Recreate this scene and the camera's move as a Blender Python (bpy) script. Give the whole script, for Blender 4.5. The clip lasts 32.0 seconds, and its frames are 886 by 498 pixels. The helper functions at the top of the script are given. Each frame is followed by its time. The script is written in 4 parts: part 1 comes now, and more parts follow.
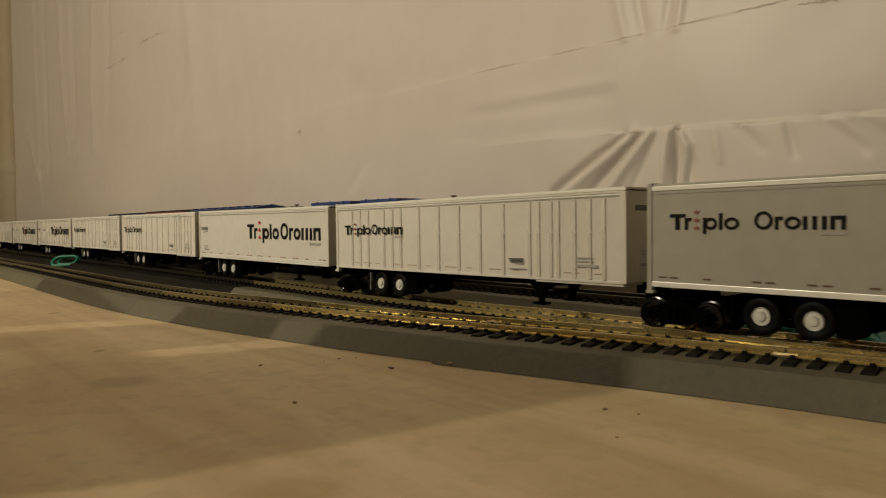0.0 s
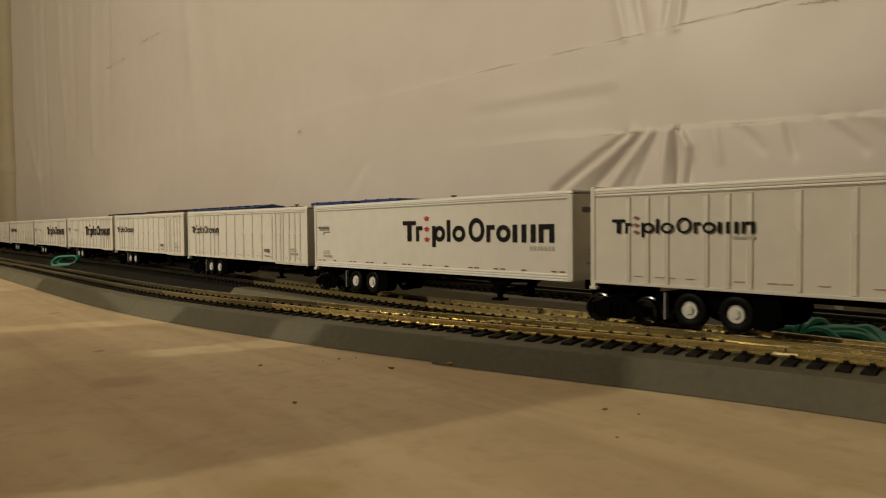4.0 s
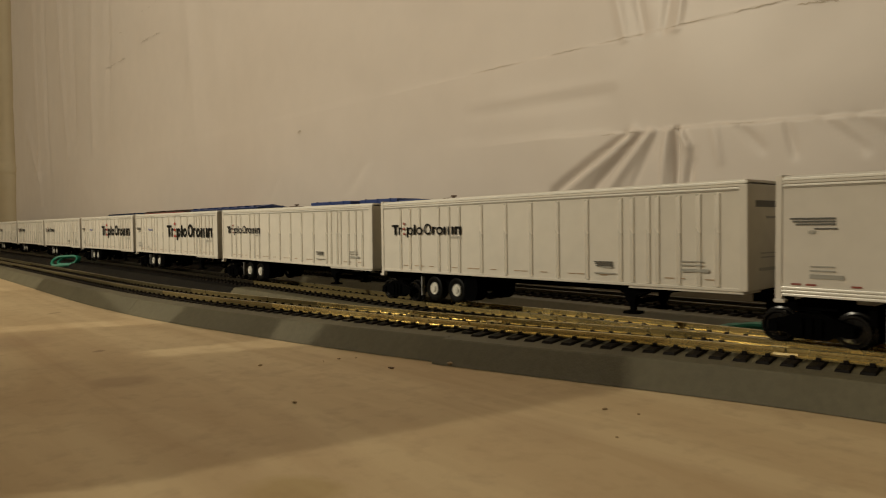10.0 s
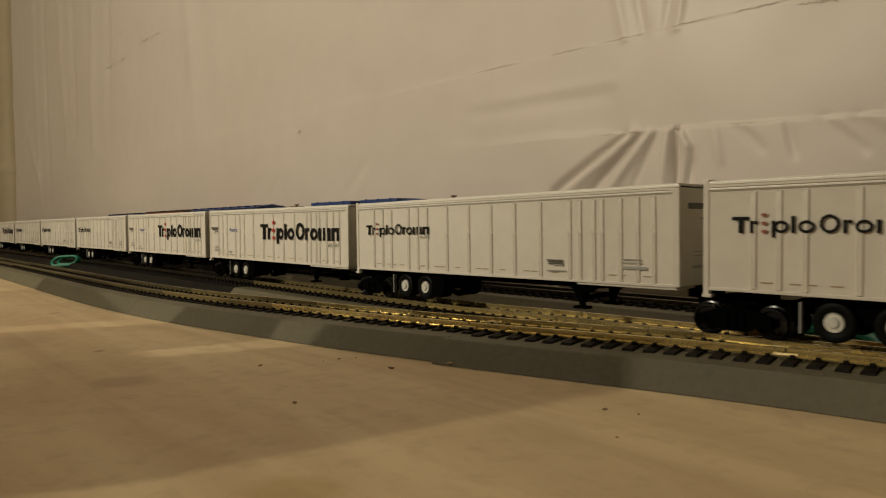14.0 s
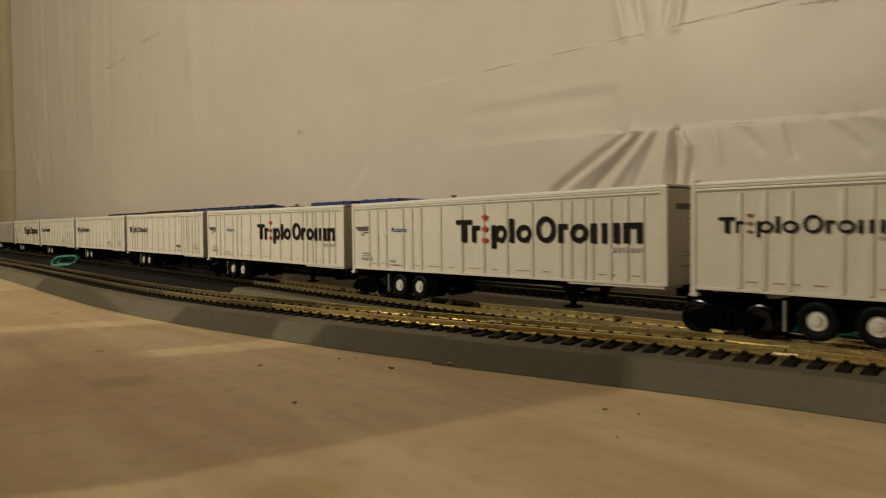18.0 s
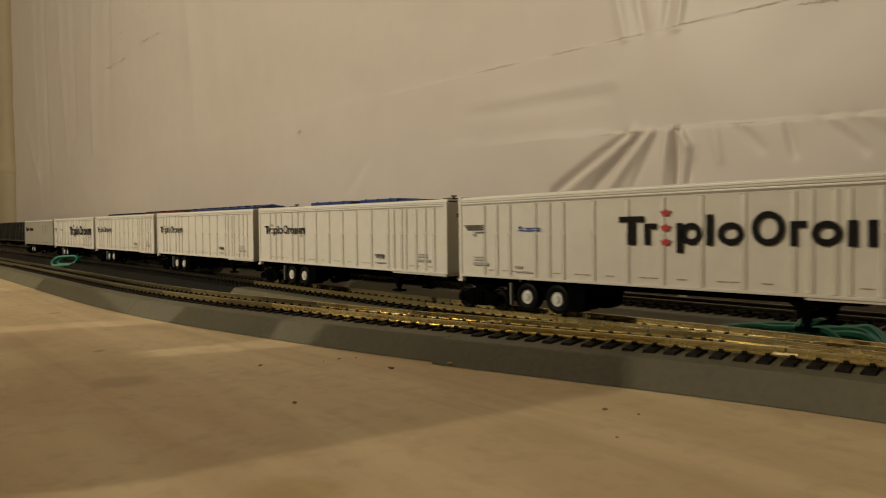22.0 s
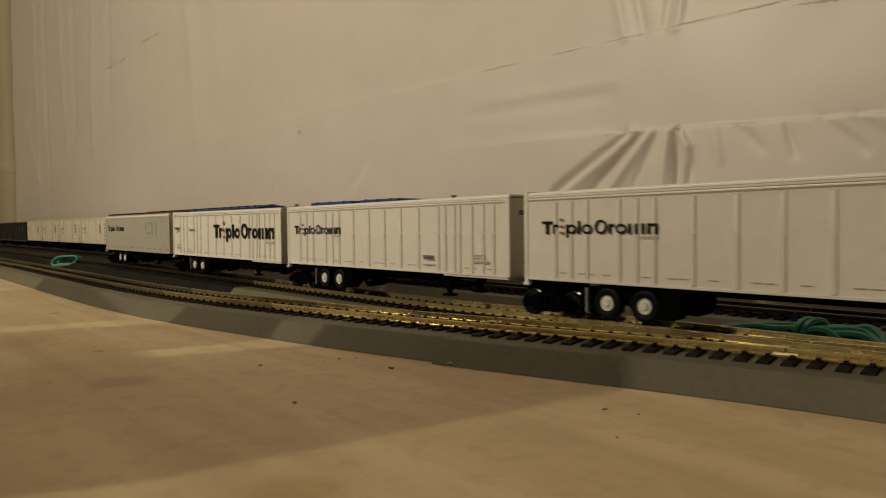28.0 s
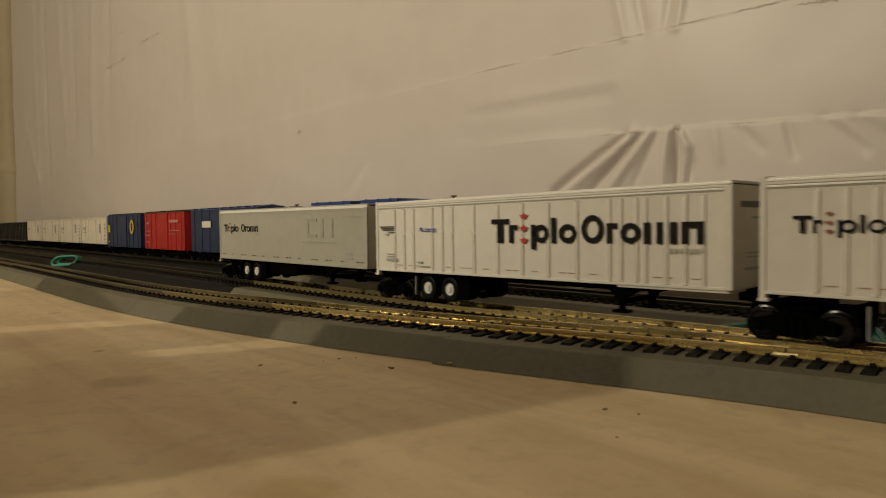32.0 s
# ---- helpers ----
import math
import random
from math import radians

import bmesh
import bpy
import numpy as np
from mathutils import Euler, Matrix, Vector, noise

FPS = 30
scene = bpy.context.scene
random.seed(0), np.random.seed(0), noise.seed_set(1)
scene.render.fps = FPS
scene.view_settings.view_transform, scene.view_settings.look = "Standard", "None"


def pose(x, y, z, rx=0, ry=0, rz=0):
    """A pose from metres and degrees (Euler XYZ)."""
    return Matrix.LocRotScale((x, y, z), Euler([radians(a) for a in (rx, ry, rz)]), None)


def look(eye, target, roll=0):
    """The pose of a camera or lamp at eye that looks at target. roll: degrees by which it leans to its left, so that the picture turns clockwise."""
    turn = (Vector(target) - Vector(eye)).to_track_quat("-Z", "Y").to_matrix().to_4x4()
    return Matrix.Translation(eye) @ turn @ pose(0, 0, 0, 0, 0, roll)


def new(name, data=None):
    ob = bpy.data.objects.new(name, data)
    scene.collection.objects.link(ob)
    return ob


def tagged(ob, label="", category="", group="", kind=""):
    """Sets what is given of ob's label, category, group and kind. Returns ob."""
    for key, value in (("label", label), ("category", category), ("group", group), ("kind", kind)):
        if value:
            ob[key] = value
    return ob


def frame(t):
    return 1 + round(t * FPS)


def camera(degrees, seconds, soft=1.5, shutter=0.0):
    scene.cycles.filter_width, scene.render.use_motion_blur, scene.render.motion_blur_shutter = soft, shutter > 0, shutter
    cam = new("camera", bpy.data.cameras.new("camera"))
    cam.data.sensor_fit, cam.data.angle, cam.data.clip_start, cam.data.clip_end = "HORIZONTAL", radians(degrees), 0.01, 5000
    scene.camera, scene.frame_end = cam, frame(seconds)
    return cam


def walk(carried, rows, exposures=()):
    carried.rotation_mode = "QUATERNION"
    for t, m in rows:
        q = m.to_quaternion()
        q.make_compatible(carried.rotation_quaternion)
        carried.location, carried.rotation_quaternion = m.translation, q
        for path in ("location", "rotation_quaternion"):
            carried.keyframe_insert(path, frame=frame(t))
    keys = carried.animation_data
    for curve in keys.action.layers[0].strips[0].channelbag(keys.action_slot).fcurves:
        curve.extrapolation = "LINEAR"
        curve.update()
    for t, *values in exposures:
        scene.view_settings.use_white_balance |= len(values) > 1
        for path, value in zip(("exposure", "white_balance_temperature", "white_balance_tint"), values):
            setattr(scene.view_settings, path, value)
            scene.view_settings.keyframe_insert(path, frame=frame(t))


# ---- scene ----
cam = camera(66.1, 32.0, soft=1.15, shutter=0.55)
CAM_Z = 0.0475
EYE = (0.0, 0.0, CAM_Z)
AIM = (0.0, 1.0, CAM_Z - math.tan(radians(2.034)))
walk(cam, [(0.0, look(EYE, AIM, -0.5425)), (32.0, look(EYE, AIM, -0.5425))])
scene.view_settings.exposure = 0.02

# ---- the plan: s runs along the main track, n across it, away from the camera ----
HEADING = -48.763
ORIGIN = Vector((0.0, 0.30833, 0.0))
ALONG = Vector((math.cos(radians(HEADING)), math.sin(radians(HEADING)), 0.0))
ACROSS = Vector((-ALONG.y, ALONG.x, 0.0))
RAIL_FOOT, RAIL_TOP, BED_TOP = 0.0090, 0.0115, 0.0079
TRAIN_N, REAR_N, WALL_N = 0.015, 0.092, 0.150
END_S = -1.95


def plan(s, n, z=0.0):
    return ORIGIN + ALONG * s + ACROSS * n + Vector((0, 0, z))


def plan_pose(s, n, z=0.0, turn=0.0):
    p = plan(s, n, z)
    return pose(p.x, p.y, p.z, 0, 0, HEADING + turn)


# ---- light: an indoor room with warm lamps out of view and no daylight ----
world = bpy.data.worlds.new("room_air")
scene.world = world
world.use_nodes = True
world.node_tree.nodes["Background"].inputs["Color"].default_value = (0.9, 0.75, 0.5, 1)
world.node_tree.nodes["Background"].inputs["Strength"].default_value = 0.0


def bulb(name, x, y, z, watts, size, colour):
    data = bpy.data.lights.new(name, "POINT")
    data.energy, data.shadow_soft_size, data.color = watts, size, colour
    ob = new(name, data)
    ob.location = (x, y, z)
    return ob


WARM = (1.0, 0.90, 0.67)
# main bulb, unseen, placed for the shadow direction and overall brightness
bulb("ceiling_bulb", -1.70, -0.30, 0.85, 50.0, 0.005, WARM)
# added fill spot, no seen source; its cone leaves the right-hand trailers darker
fill_spot = bpy.data.lights.new("desk_lamp", "SPOT")
fill_spot.energy, fill_spot.shadow_soft_size, fill_spot.color = 4.9, 0.012, WARM
fill_spot.spot_size, fill_spot.spot_blend = radians(94), 0.5
new("desk_lamp", fill_spot).matrix_basis = look((-0.60, 0.10, 0.35), (-0.19, 0.60, 0.285))
# unseen overhead bulb added to lift the plywood
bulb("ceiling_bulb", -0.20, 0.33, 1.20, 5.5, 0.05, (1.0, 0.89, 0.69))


# ---- materials ----
def material(name, base, rough=0.5, metal=0.0, grain=0.0, grain_scale=200.0, stain=0.0, stain_scale=12.0,
             bump=0.0, bump_scale=900.0, spec=0.5, tint=None, vary=0.0, stretch=(1, 1, 1), sheen=0.0):
    m = bpy.data.materials.new(name)
    m.use_nodes = True
    nt = m.node_tree
    b = nt.nodes["Principled BSDF"]
    b.inputs["Roughness"].default_value = rough
    b.inputs["Metallic"].default_value = metal
    b.inputs["Specular IOR Level"].default_value = spec
    b.inputs["Base Color"].default_value = (*base, 1)
    co = nt.nodes.new("ShaderNodeTexCoord")
    mp = nt.nodes.new("ShaderNodeMapping")
    mp.inputs["Scale"].default_value = stretch
    nt.links.new(co.outputs["Object"], mp.inputs["Vector"])
    last = None

    def noise_tex(scale, detail):
        t = nt.nodes.new("ShaderNodeTexNoise")
        t.inputs["Scale"].default_value, t.inputs["Detail"].default_value = scale, detail
        nt.links.new(mp.outputs["Vector"], t.inputs["Vector"])
        return t

    def mix(fac_socket, a_socket, other, strength):
        mx = nt.nodes.new("ShaderNodeMix")
        mx.data_type = "RGBA"
        ra = nt.nodes.new("ShaderNodeMapRange")
        ra.inputs["From Min"].default_value, ra.inputs["From Max"].default_value = 0.35, 0.7
        ra.inputs["To Min"].default_value, ra.inputs["To Max"].default_value = 0.0, strength
        nt.links.new(fac_socket, ra.inputs["Value"])
        nt.links.new(ra.outputs["Result"], mx.inputs["Factor"])
        if a_socket is None:
            mx.inputs["A"].default_value = (*base, 1)
        else:
            nt.links.new(a_socket, mx.inputs["A"])
        mx.inputs["B"].default_value = (*other, 1)
        return mx.outputs["Result"]

    dark = tint or tuple(c * 0.55 for c in base)
    if stain:
        last = mix(noise_tex(stain_scale, 5).outputs["Fac"], last, dark, stain)
    if grain:
        last = mix(noise_tex(grain_scale, 4).outputs["Fac"], last, tuple(c * 0.5 for c in base), grain)
    if vary:
        info = nt.nodes.new("ShaderNodeObjectInfo")
        hs = nt.nodes.new("ShaderNodeHueSaturation")
        ra = nt.nodes.new("ShaderNodeMapRange")
        ra.inputs["To Min"].default_value, ra.inputs["To Max"].default_value = 1 - vary, 1 + vary
        nt.links.new(info.outputs["Random"], ra.inputs["Value"])
        nt.links.new(ra.outputs["Result"], hs.inputs["Value"])
        if last is None:
            hs.inputs["Color"].default_value = (*base, 1)
        else:
            nt.links.new(last, hs.inputs["Color"])
        last = hs.outputs["Color"]
    if last is not None:
        nt.links.new(last, b.inputs["Base Color"])
    if grain or stain:
        rr = nt.nodes.new("ShaderNodeMapRange")
        rr.inputs["To Min"].default_value, rr.inputs["To Max"].default_value = max(0.02, rough - 0.12), min(1, rough + 0.12)
        nt.links.new(noise_tex(stain_scale * 3, 3).outputs["Fac"], rr.inputs["Value"])
        nt.links.new(rr.outputs["Result"], b.inputs["Roughness"])
    if bump:
        bp = nt.nodes.new("ShaderNodeBump")
        bp.inputs["Strength"].default_value, bp.inputs["Distance"].default_value = bump, 0.0004
        nt.links.new(noise_tex(bump_scale, 4).outputs["Fac"], bp.inputs["Height"])
        nt.links.new(bp.outputs["Normal"], b.inputs["Normal"])
    return m


WHITE = material("white_trailer_paint", (0.67, 0.63, 0.575), 0.42, spec=0.2, grain=0.10, grain_scale=160, stain=0.12, stain_scale=25, vary=0.02)
RIBBED_WHITE = material("white_ribbed_trailer_paint", (0.695, 0.652, 0.585), 0.42, spec=0.2, grain=0.10, grain_scale=160, stain=0.12, stain_scale=25, vary=0.02)
GREY_BOX = material("dull_grey_trailer_paint", (0.385, 0.36, 0.30), 0.5, grain=0.12, grain_scale=160, stain=0.2, stain_scale=20)
RIB = material("bare_metal_rib", (0.80, 0.765, 0.70), 0.28, metal=0.40, grain=0.08, grain_scale=200)
BOARD = material("grey_painted_board", (0.40, 0.37, 0.32), 0.6, grain=0.15, grain_scale=60, stain=0.2, stain_scale=8)
ALU = material("bright_aluminium_trim", (0.84, 0.82, 0.77), 0.33, metal=0.12, grain=0.15, grain_scale=300)
DOOR = material("trailer_end_panel", (0.60, 0.56, 0.47), 0.45, grain=0.15, grain_scale=200, stain=0.2, stain_scale=30)
INK = material("black_print", (0.010, 0.009, 0.009), 0.6, spec=0.1)
RED_INK = material("red_print", (0.42, 0.02, 0.015), 0.5)
BLUE_INK = material("blue_print", (0.02, 0.05, 0.28), 0.5)
PALE_INK = material("faded_grey_print", (0.33, 0.32, 0.29), 0.6)
FAINT = material("ghosted_grey_print", (0.315, 0.295, 0.25), 0.55)
BLACK = material("black_underframe_plastic", (0.0028, 0.0028, 0.0032), 0.5, grain=0.4, grain_scale=400, spec=0.0)
TYRE = material("black_tyre_rubber", (0.004, 0.004, 0.004), 0.5, grain=0.3, grain_scale=500, spec=0.08)
HUB = material("white_wheel_hub", (0.68, 0.66, 0.60), 0.5, grain=0.4, grain_scale=500)
STEEL = material("blackened_wheel_steel", (0.008, 0.0075, 0.0075), 0.14, spec=0.3, grain=0.3, grain_scale=600)
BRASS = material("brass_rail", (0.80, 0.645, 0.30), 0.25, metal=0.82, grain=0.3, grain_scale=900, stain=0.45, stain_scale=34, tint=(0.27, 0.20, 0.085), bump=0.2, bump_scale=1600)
MID_BRASS = material("mid_tone_brass_rail", (0.36, 0.285, 0.135), 0.32, metal=0.7, grain=0.35, grain_scale=500, stain=0.4, stain_scale=34)
FAR_RAIL = material("far_branch_rail", (0.165, 0.135, 0.068), 0.36, metal=0.6, grain=0.4, grain_scale=300, stain=0.3, stain_scale=30)
DULL_RAIL = material("dark_rail", (0.13, 0.115, 0.085), 0.38, metal=1.0, grain=0.5, grain_scale=350, stain=0.5, stain_scale=30)
JOINER = material("bright_rail_joiner", (0.62, 0.51, 0.27), 0.3, metal=1.0, grain=0.3, grain_scale=600)
TIE = material("black_plastic_tie", (0.011, 0.0085, 0.0072), 0.55, grain=0.5, grain_scale=500, bump=0.5, bump_scale=1500, vary=0.25, spec=0.1)
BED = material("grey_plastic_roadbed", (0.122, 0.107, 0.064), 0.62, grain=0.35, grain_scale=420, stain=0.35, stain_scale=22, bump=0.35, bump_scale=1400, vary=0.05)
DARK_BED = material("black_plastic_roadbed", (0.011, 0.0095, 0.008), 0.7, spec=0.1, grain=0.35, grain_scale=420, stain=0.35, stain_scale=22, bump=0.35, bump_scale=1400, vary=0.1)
# grey roadbed with the passing train's shade put into its colour
SHADED_BED = material("shade_toned_roadbed", (0.075, 0.070, 0.058), 0.62, grain=0.35, grain_scale=420, stain=0.35, stain_scale=22)
GREEN = material("green_cord_rubber", (0.009, 0.185, 0.115), 0.45, grain=0.4, grain_scale=300, stain=0.3, stain_scale=60)
CRUMB = material("dark_wood_crumb", (0.15, 0.085, 0.042), 0.8, grain=0.5, grain_scale=800)
PALE_CRUMB = material("pale_wood_crumb", (0.34, 0.24, 0.13), 0.8, grain=0.5, grain_scale=800)
PLASTER = material("room_plaster", (0.25, 0.23, 0.195), 0.85, grain=0.15, grain_scale=20, stain=0.2, stain_scale=2)
FLOOR = material("basement_concrete", (0.16, 0.145, 0.12), 0.85, grain=0.3, grain_scale=30, stain=0.4, stain_scale=2)
FRAME_WOOD = material("pine_frame_wood", (0.36, 0.24, 0.12), 0.7, grain=0.4, grain_scale=60, stretch=(1, 8, 1))
BOX_RED = material("red_boxcar_paint", (0.42, 0.018, 0.016), 0.42, grain=0.2, grain_scale=200, stain=0.25, stain_scale=25)
BOX_WHITE = material("cream_white_boxcar_paint", (0.76, 0.68, 0.56), 0.45, grain=0.15, grain_scale=200, stain=0.2, stain_scale=25)
BOX_BLUE = material("dark_blue_boxcar_paint", (0.018, 0.032, 0.085), 0.42, grain=0.25, grain_scale=200, stain=0.25, stain_scale=25)
ROOF_BLUE = material("blue_car_roof_paint", (0.022, 0.05, 0.19), 0.4, grain=0.25, grain_scale=200, stain=0.3, stain_scale=25)
HOPPER_BLACK = material("weathered_black_hopper_paint", (0.022, 0.021, 0.020), 0.55, grain=0.4, grain_scale=150, stain=0.4, stain_scale=30, tint=(0.06, 0.045, 0.03))
YELLOW_INK = material("yellow_print", (0.62, 0.45, 0.05), 0.5)
CREAM_INK = material("cream_print", (0.70, 0.64, 0.50), 0.5)
ROOF_BROWN = material("dark_brown_car_roof", (0.060, 0.032, 0.022), 0.6, grain=0.4, grain_scale=200, stain=0.3, stain_scale=30)
BROWN = material("rusty_brown_fitting", (0.13, 0.07, 0.04), 0.6, grain=0.4, grain_scale=300)


def plywood():
    m = material("pale_plywood", (0.46, 0.325, 0.20), 0.62, bump=0.12, bump_scale=700)
    nt = m.node_tree
    b = nt.nodes["Principled BSDF"]
    co = nt.nodes.new("ShaderNodeTexCoord")
    mp = nt.nodes.new("ShaderNodeMapping")
    mp.inputs["Rotation"].default_value = (0, 0, radians(-28))
    mp.inputs["Scale"].default_value = (3.0, 26.0, 3.0)
    nt.links.new(co.outputs["Object"], mp.inputs["Vector"])
    wave = nt.nodes.new("ShaderNodeTexNoise")
    wave.inputs["Scale"].default_value, wave.inputs["Detail"].default_value, wave.inputs["Distortion"].default_value = 1.6, 6, 1.2
    nt.links.new(mp.outputs["Vector"], wave.inputs["Vector"])
    ramp = nt.nodes.new("ShaderNodeValToRGB")
    ramp.color_ramp.elements[0].position, ramp.color_ramp.elements[0].color = 0.30, (0.455, 0.325, 0.182, 1)
    ramp.color_ramp.elements[1].position, ramp.color_ramp.elements[1].color = 0.62, (0.58, 0.45, 0.27, 1)
    nt.links.new(wave.outputs["Fac"], ramp.inputs["Fac"])
    blot = nt.nodes.new("ShaderNodeTexNoise")
    blot.inputs["Scale"].default_value, blot.inputs["Detail"].default_value = 16.0, 4
    nt.links.new(co.outputs["Object"], blot.inputs["Vector"])
    ra = nt.nodes.new("ShaderNodeMapRange")
    ra.inputs["From Min"].default_value, ra.inputs["From Max"].default_value = 0.56, 0.74
    ra.inputs["To Max"].default_value = 0.45
    nt.links.new(blot.outputs["Fac"], ra.inputs["Value"])
    mx = nt.nodes.new("ShaderNodeMix")
    mx.data_type = "RGBA"
    nt.links.new(ra.outputs["Result"], mx.inputs["Factor"])
    nt.links.new(ramp.outputs["Color"], mx.inputs["A"])
    mx.inputs["B"].default_value = (0.31, 0.21, 0.125, 1)
    fine = nt.nodes.new("ShaderNodeTexNoise")
    fine.inputs["Scale"].default_value, fine.inputs["Detail"].default_value = 170.0, 6
    nt.links.new(co.outputs["Object"], fine.inputs["Vector"])
    fr = nt.nodes.new("ShaderNodeMapRange")
    fr.inputs["From Min"].default_value, fr.inputs["From Max"].default_value = 0.50, 0.72
    fr.inputs["To Max"].default_value = 0.38
    nt.links.new(fine.outputs["Fac"], fr.inputs["Value"])
    speck = nt.nodes.new("ShaderNodeMix")
    speck.data_type = "RGBA"
    nt.links.new(fr.outputs["Result"], speck.inputs["Factor"])
    nt.links.new(mx.outputs["Result"], speck.inputs["A"])
    speck.inputs["B"].default_value = (0.36, 0.25, 0.145, 1)
    last = speck.outputs["Result"]
    # old damp spots, each an uneven oval
    warp = nt.nodes.new("ShaderNodeTexNoise")
    warp.inputs["Scale"].default_value, warp.inputs["Detail"].default_value = 90.0, 3
    nt.links.new(co.outputs["Object"], warp.inputs["Vector"])
    bend = nt.nodes.new("ShaderNodeMix")
    bend.data_type = "VECTOR"
    bend.inputs["Factor"].default_value = 0.008
    nt.links.new(co.outputs["Object"], bend.inputs[4])
    nt.links.new(warp.outputs["Color"], bend.inputs[5])
    for s, n, rs, rn, deep, tone in ((0.0078, -0.1410, 0.012, 0.010, 0.5, (0.30, 0.20, 0.115)), (0.1208, -0.1451, 0.011, 0.009, 0.5, (0.36, 0.255, 0.09)), (-0.0525, -0.1331, 0.0022, 0.0035, 0.8, (0.26, 0.18, 0.10)),
                                     (-0.10, -0.155, 0.02, 0.03, 0.4, (0.33, 0.22, 0.13)), (-0.1987, -0.1183, 0.003, 0.006, 0.6, (0.28, 0.19, 0.11))):
        spot = nt.nodes.new("ShaderNodeMapping")
        spot.vector_type = "TEXTURE"
        spot.inputs["Location"].default_value = (s + 0.17 + 0.004, n + 0.25 + 0.004, 0.013)
        spot.inputs["Rotation"].default_value = (0, 0, radians(-HEADING))
        spot.inputs["Scale"].default_value = (rs, rn, 0.05)
        nt.links.new(bend.outputs[1], spot.inputs["Vector"])
        ball = nt.nodes.new("ShaderNodeTexGradient")
        ball.gradient_type = "SPHERICAL"
        nt.links.new(spot.outputs["Vector"], ball.inputs["Vector"])
        soft = nt.nodes.new("ShaderNodeMapRange")
        soft.inputs["From Max"].default_value, soft.inputs["To Max"].default_value = 0.45, deep
        nt.links.new(ball.outputs["Fac"], soft.inputs["Value"])
        damp = nt.nodes.new("ShaderNodeMix")
        damp.data_type = "RGBA"
        nt.links.new(soft.outputs["Result"], damp.inputs["Factor"])
        nt.links.new(last, damp.inputs["A"])
        damp.inputs["B"].default_value = (*tone, 1)
        last = damp.outputs["Result"]
    nt.links.new(last, b.inputs["Base Color"])
    return m


YELLOW_SHEET = material("yellowish_plastic_sheet", (0.47, 0.39, 0.26), 0.5, grain=0.08, grain_scale=40, stain=0.3, stain_scale=5, tint=(0.40, 0.30, 0.17))


def sheet_material():
    m = material("white_plastic_sheet", (0.615, 0.545, 0.495), 0.48, grain=0.06, grain_scale=40, stain=0.16, stain_scale=3.5, tint=(0.50, 0.40, 0.32))
    return m


PLY, SHEET = plywood(), sheet_material()


# ---- building helpers ----
def boxes(bm, *list_of):
    """Adds boxes (x0, x1, y0, y1, z0, z1) to bm."""
    for x0, x1, y0, y1, z0, z1 in list_of:
        v = [bm.verts.new((x, y, z)) for z in (z0, z1) for y in (y0, y1) for x in (x0, x1)]
        for f in ((0, 2, 3, 1), (4, 5, 7, 6), (0, 1, 5, 4), (2, 6, 7, 3), (0, 4, 6, 2), (1, 3, 7, 5)):
            bm.faces.new([v[i] for i in f])


def bevelled(bm, width, segments=2):
    bmesh.ops.bevel(bm, geom=bm.edges[:], offset=width, segments=segments, affect="EDGES", profile=0.6)
    return bm


def lathe(bm, rings, steps=24, axis="y", at=(0, 0, 0)):
    """A turned body from (position along the axis, radius) pairs."""
    loops = []
    for a, rad in rings:
        loop = []
        for i in range(steps):
            c, s_ = math.cos(2 * math.pi * i / steps) * rad, math.sin(2 * math.pi * i / steps) * rad
            p = {"y": (c, a, s_), "z": (c, s_, a), "x": (a, c, s_)}[axis]
            loop.append(bm.verts.new((p[0] + at[0], p[1] + at[1], p[2] + at[2])))
        loops.append(loop)
    for l0, l1 in zip(loops, loops[1:]):
        for i in range(steps):
            bm.faces.new((l0[i], l0[(i + 1) % steps], l1[(i + 1) % steps], l1[i]))
    bm.faces.new(list(reversed(loops[0])))
    bm.faces.new(loops[-1])


def prism(bm, outline, y0, y1):
    """An outline of (x, z) pairs pushed from y0 to y1."""
    a = [bm.verts.new((x, y0, z)) for x, z in outline]
    b = [bm.verts.new((x, y1, z)) for x, z in outline]
    bm.faces.new(a)
    bm.faces.new(list(reversed(b)))
    k = len(a)
    for i in range(k):
        bm.faces.new((a[i], b[i], b[(i + 1) % k], a[(i + 1) % k]))


def as_mesh(name, bm, mat, smooth=False):
    bmesh.ops.recalc_face_normals(bm, faces=bm.faces[:])
    me = bpy.data.meshes.new(name)
    bm.to_mesh(me)
    bm.free()
    me.materials.append(mat)
    if smooth:
        me.shade_smooth()
        me.set_sharp_from_angle(angle=radians(38))
    return me


MESHES = {}


def shared(key, make, mat, smooth=False):
    """One mesh for all alike parts: make(bm) fills it the first time."""
    key = (key, mat.name)
    if key not in MESHES:
        bm = bmesh.new()
        make(bm)
        MESHES[key] = as_mesh(str(key[0]), bm, mat, smooth)
    return MESHES[key]


def part(name, mesh, parent, at=None, label="", kind=""):
    ob = new(name, mesh)
    ob.parent = parent
    if at is not None:
        ob.matrix_basis = at if isinstance(at, Matrix) else Matrix.Translation(at)
    return tagged(ob, label, kind=kind)


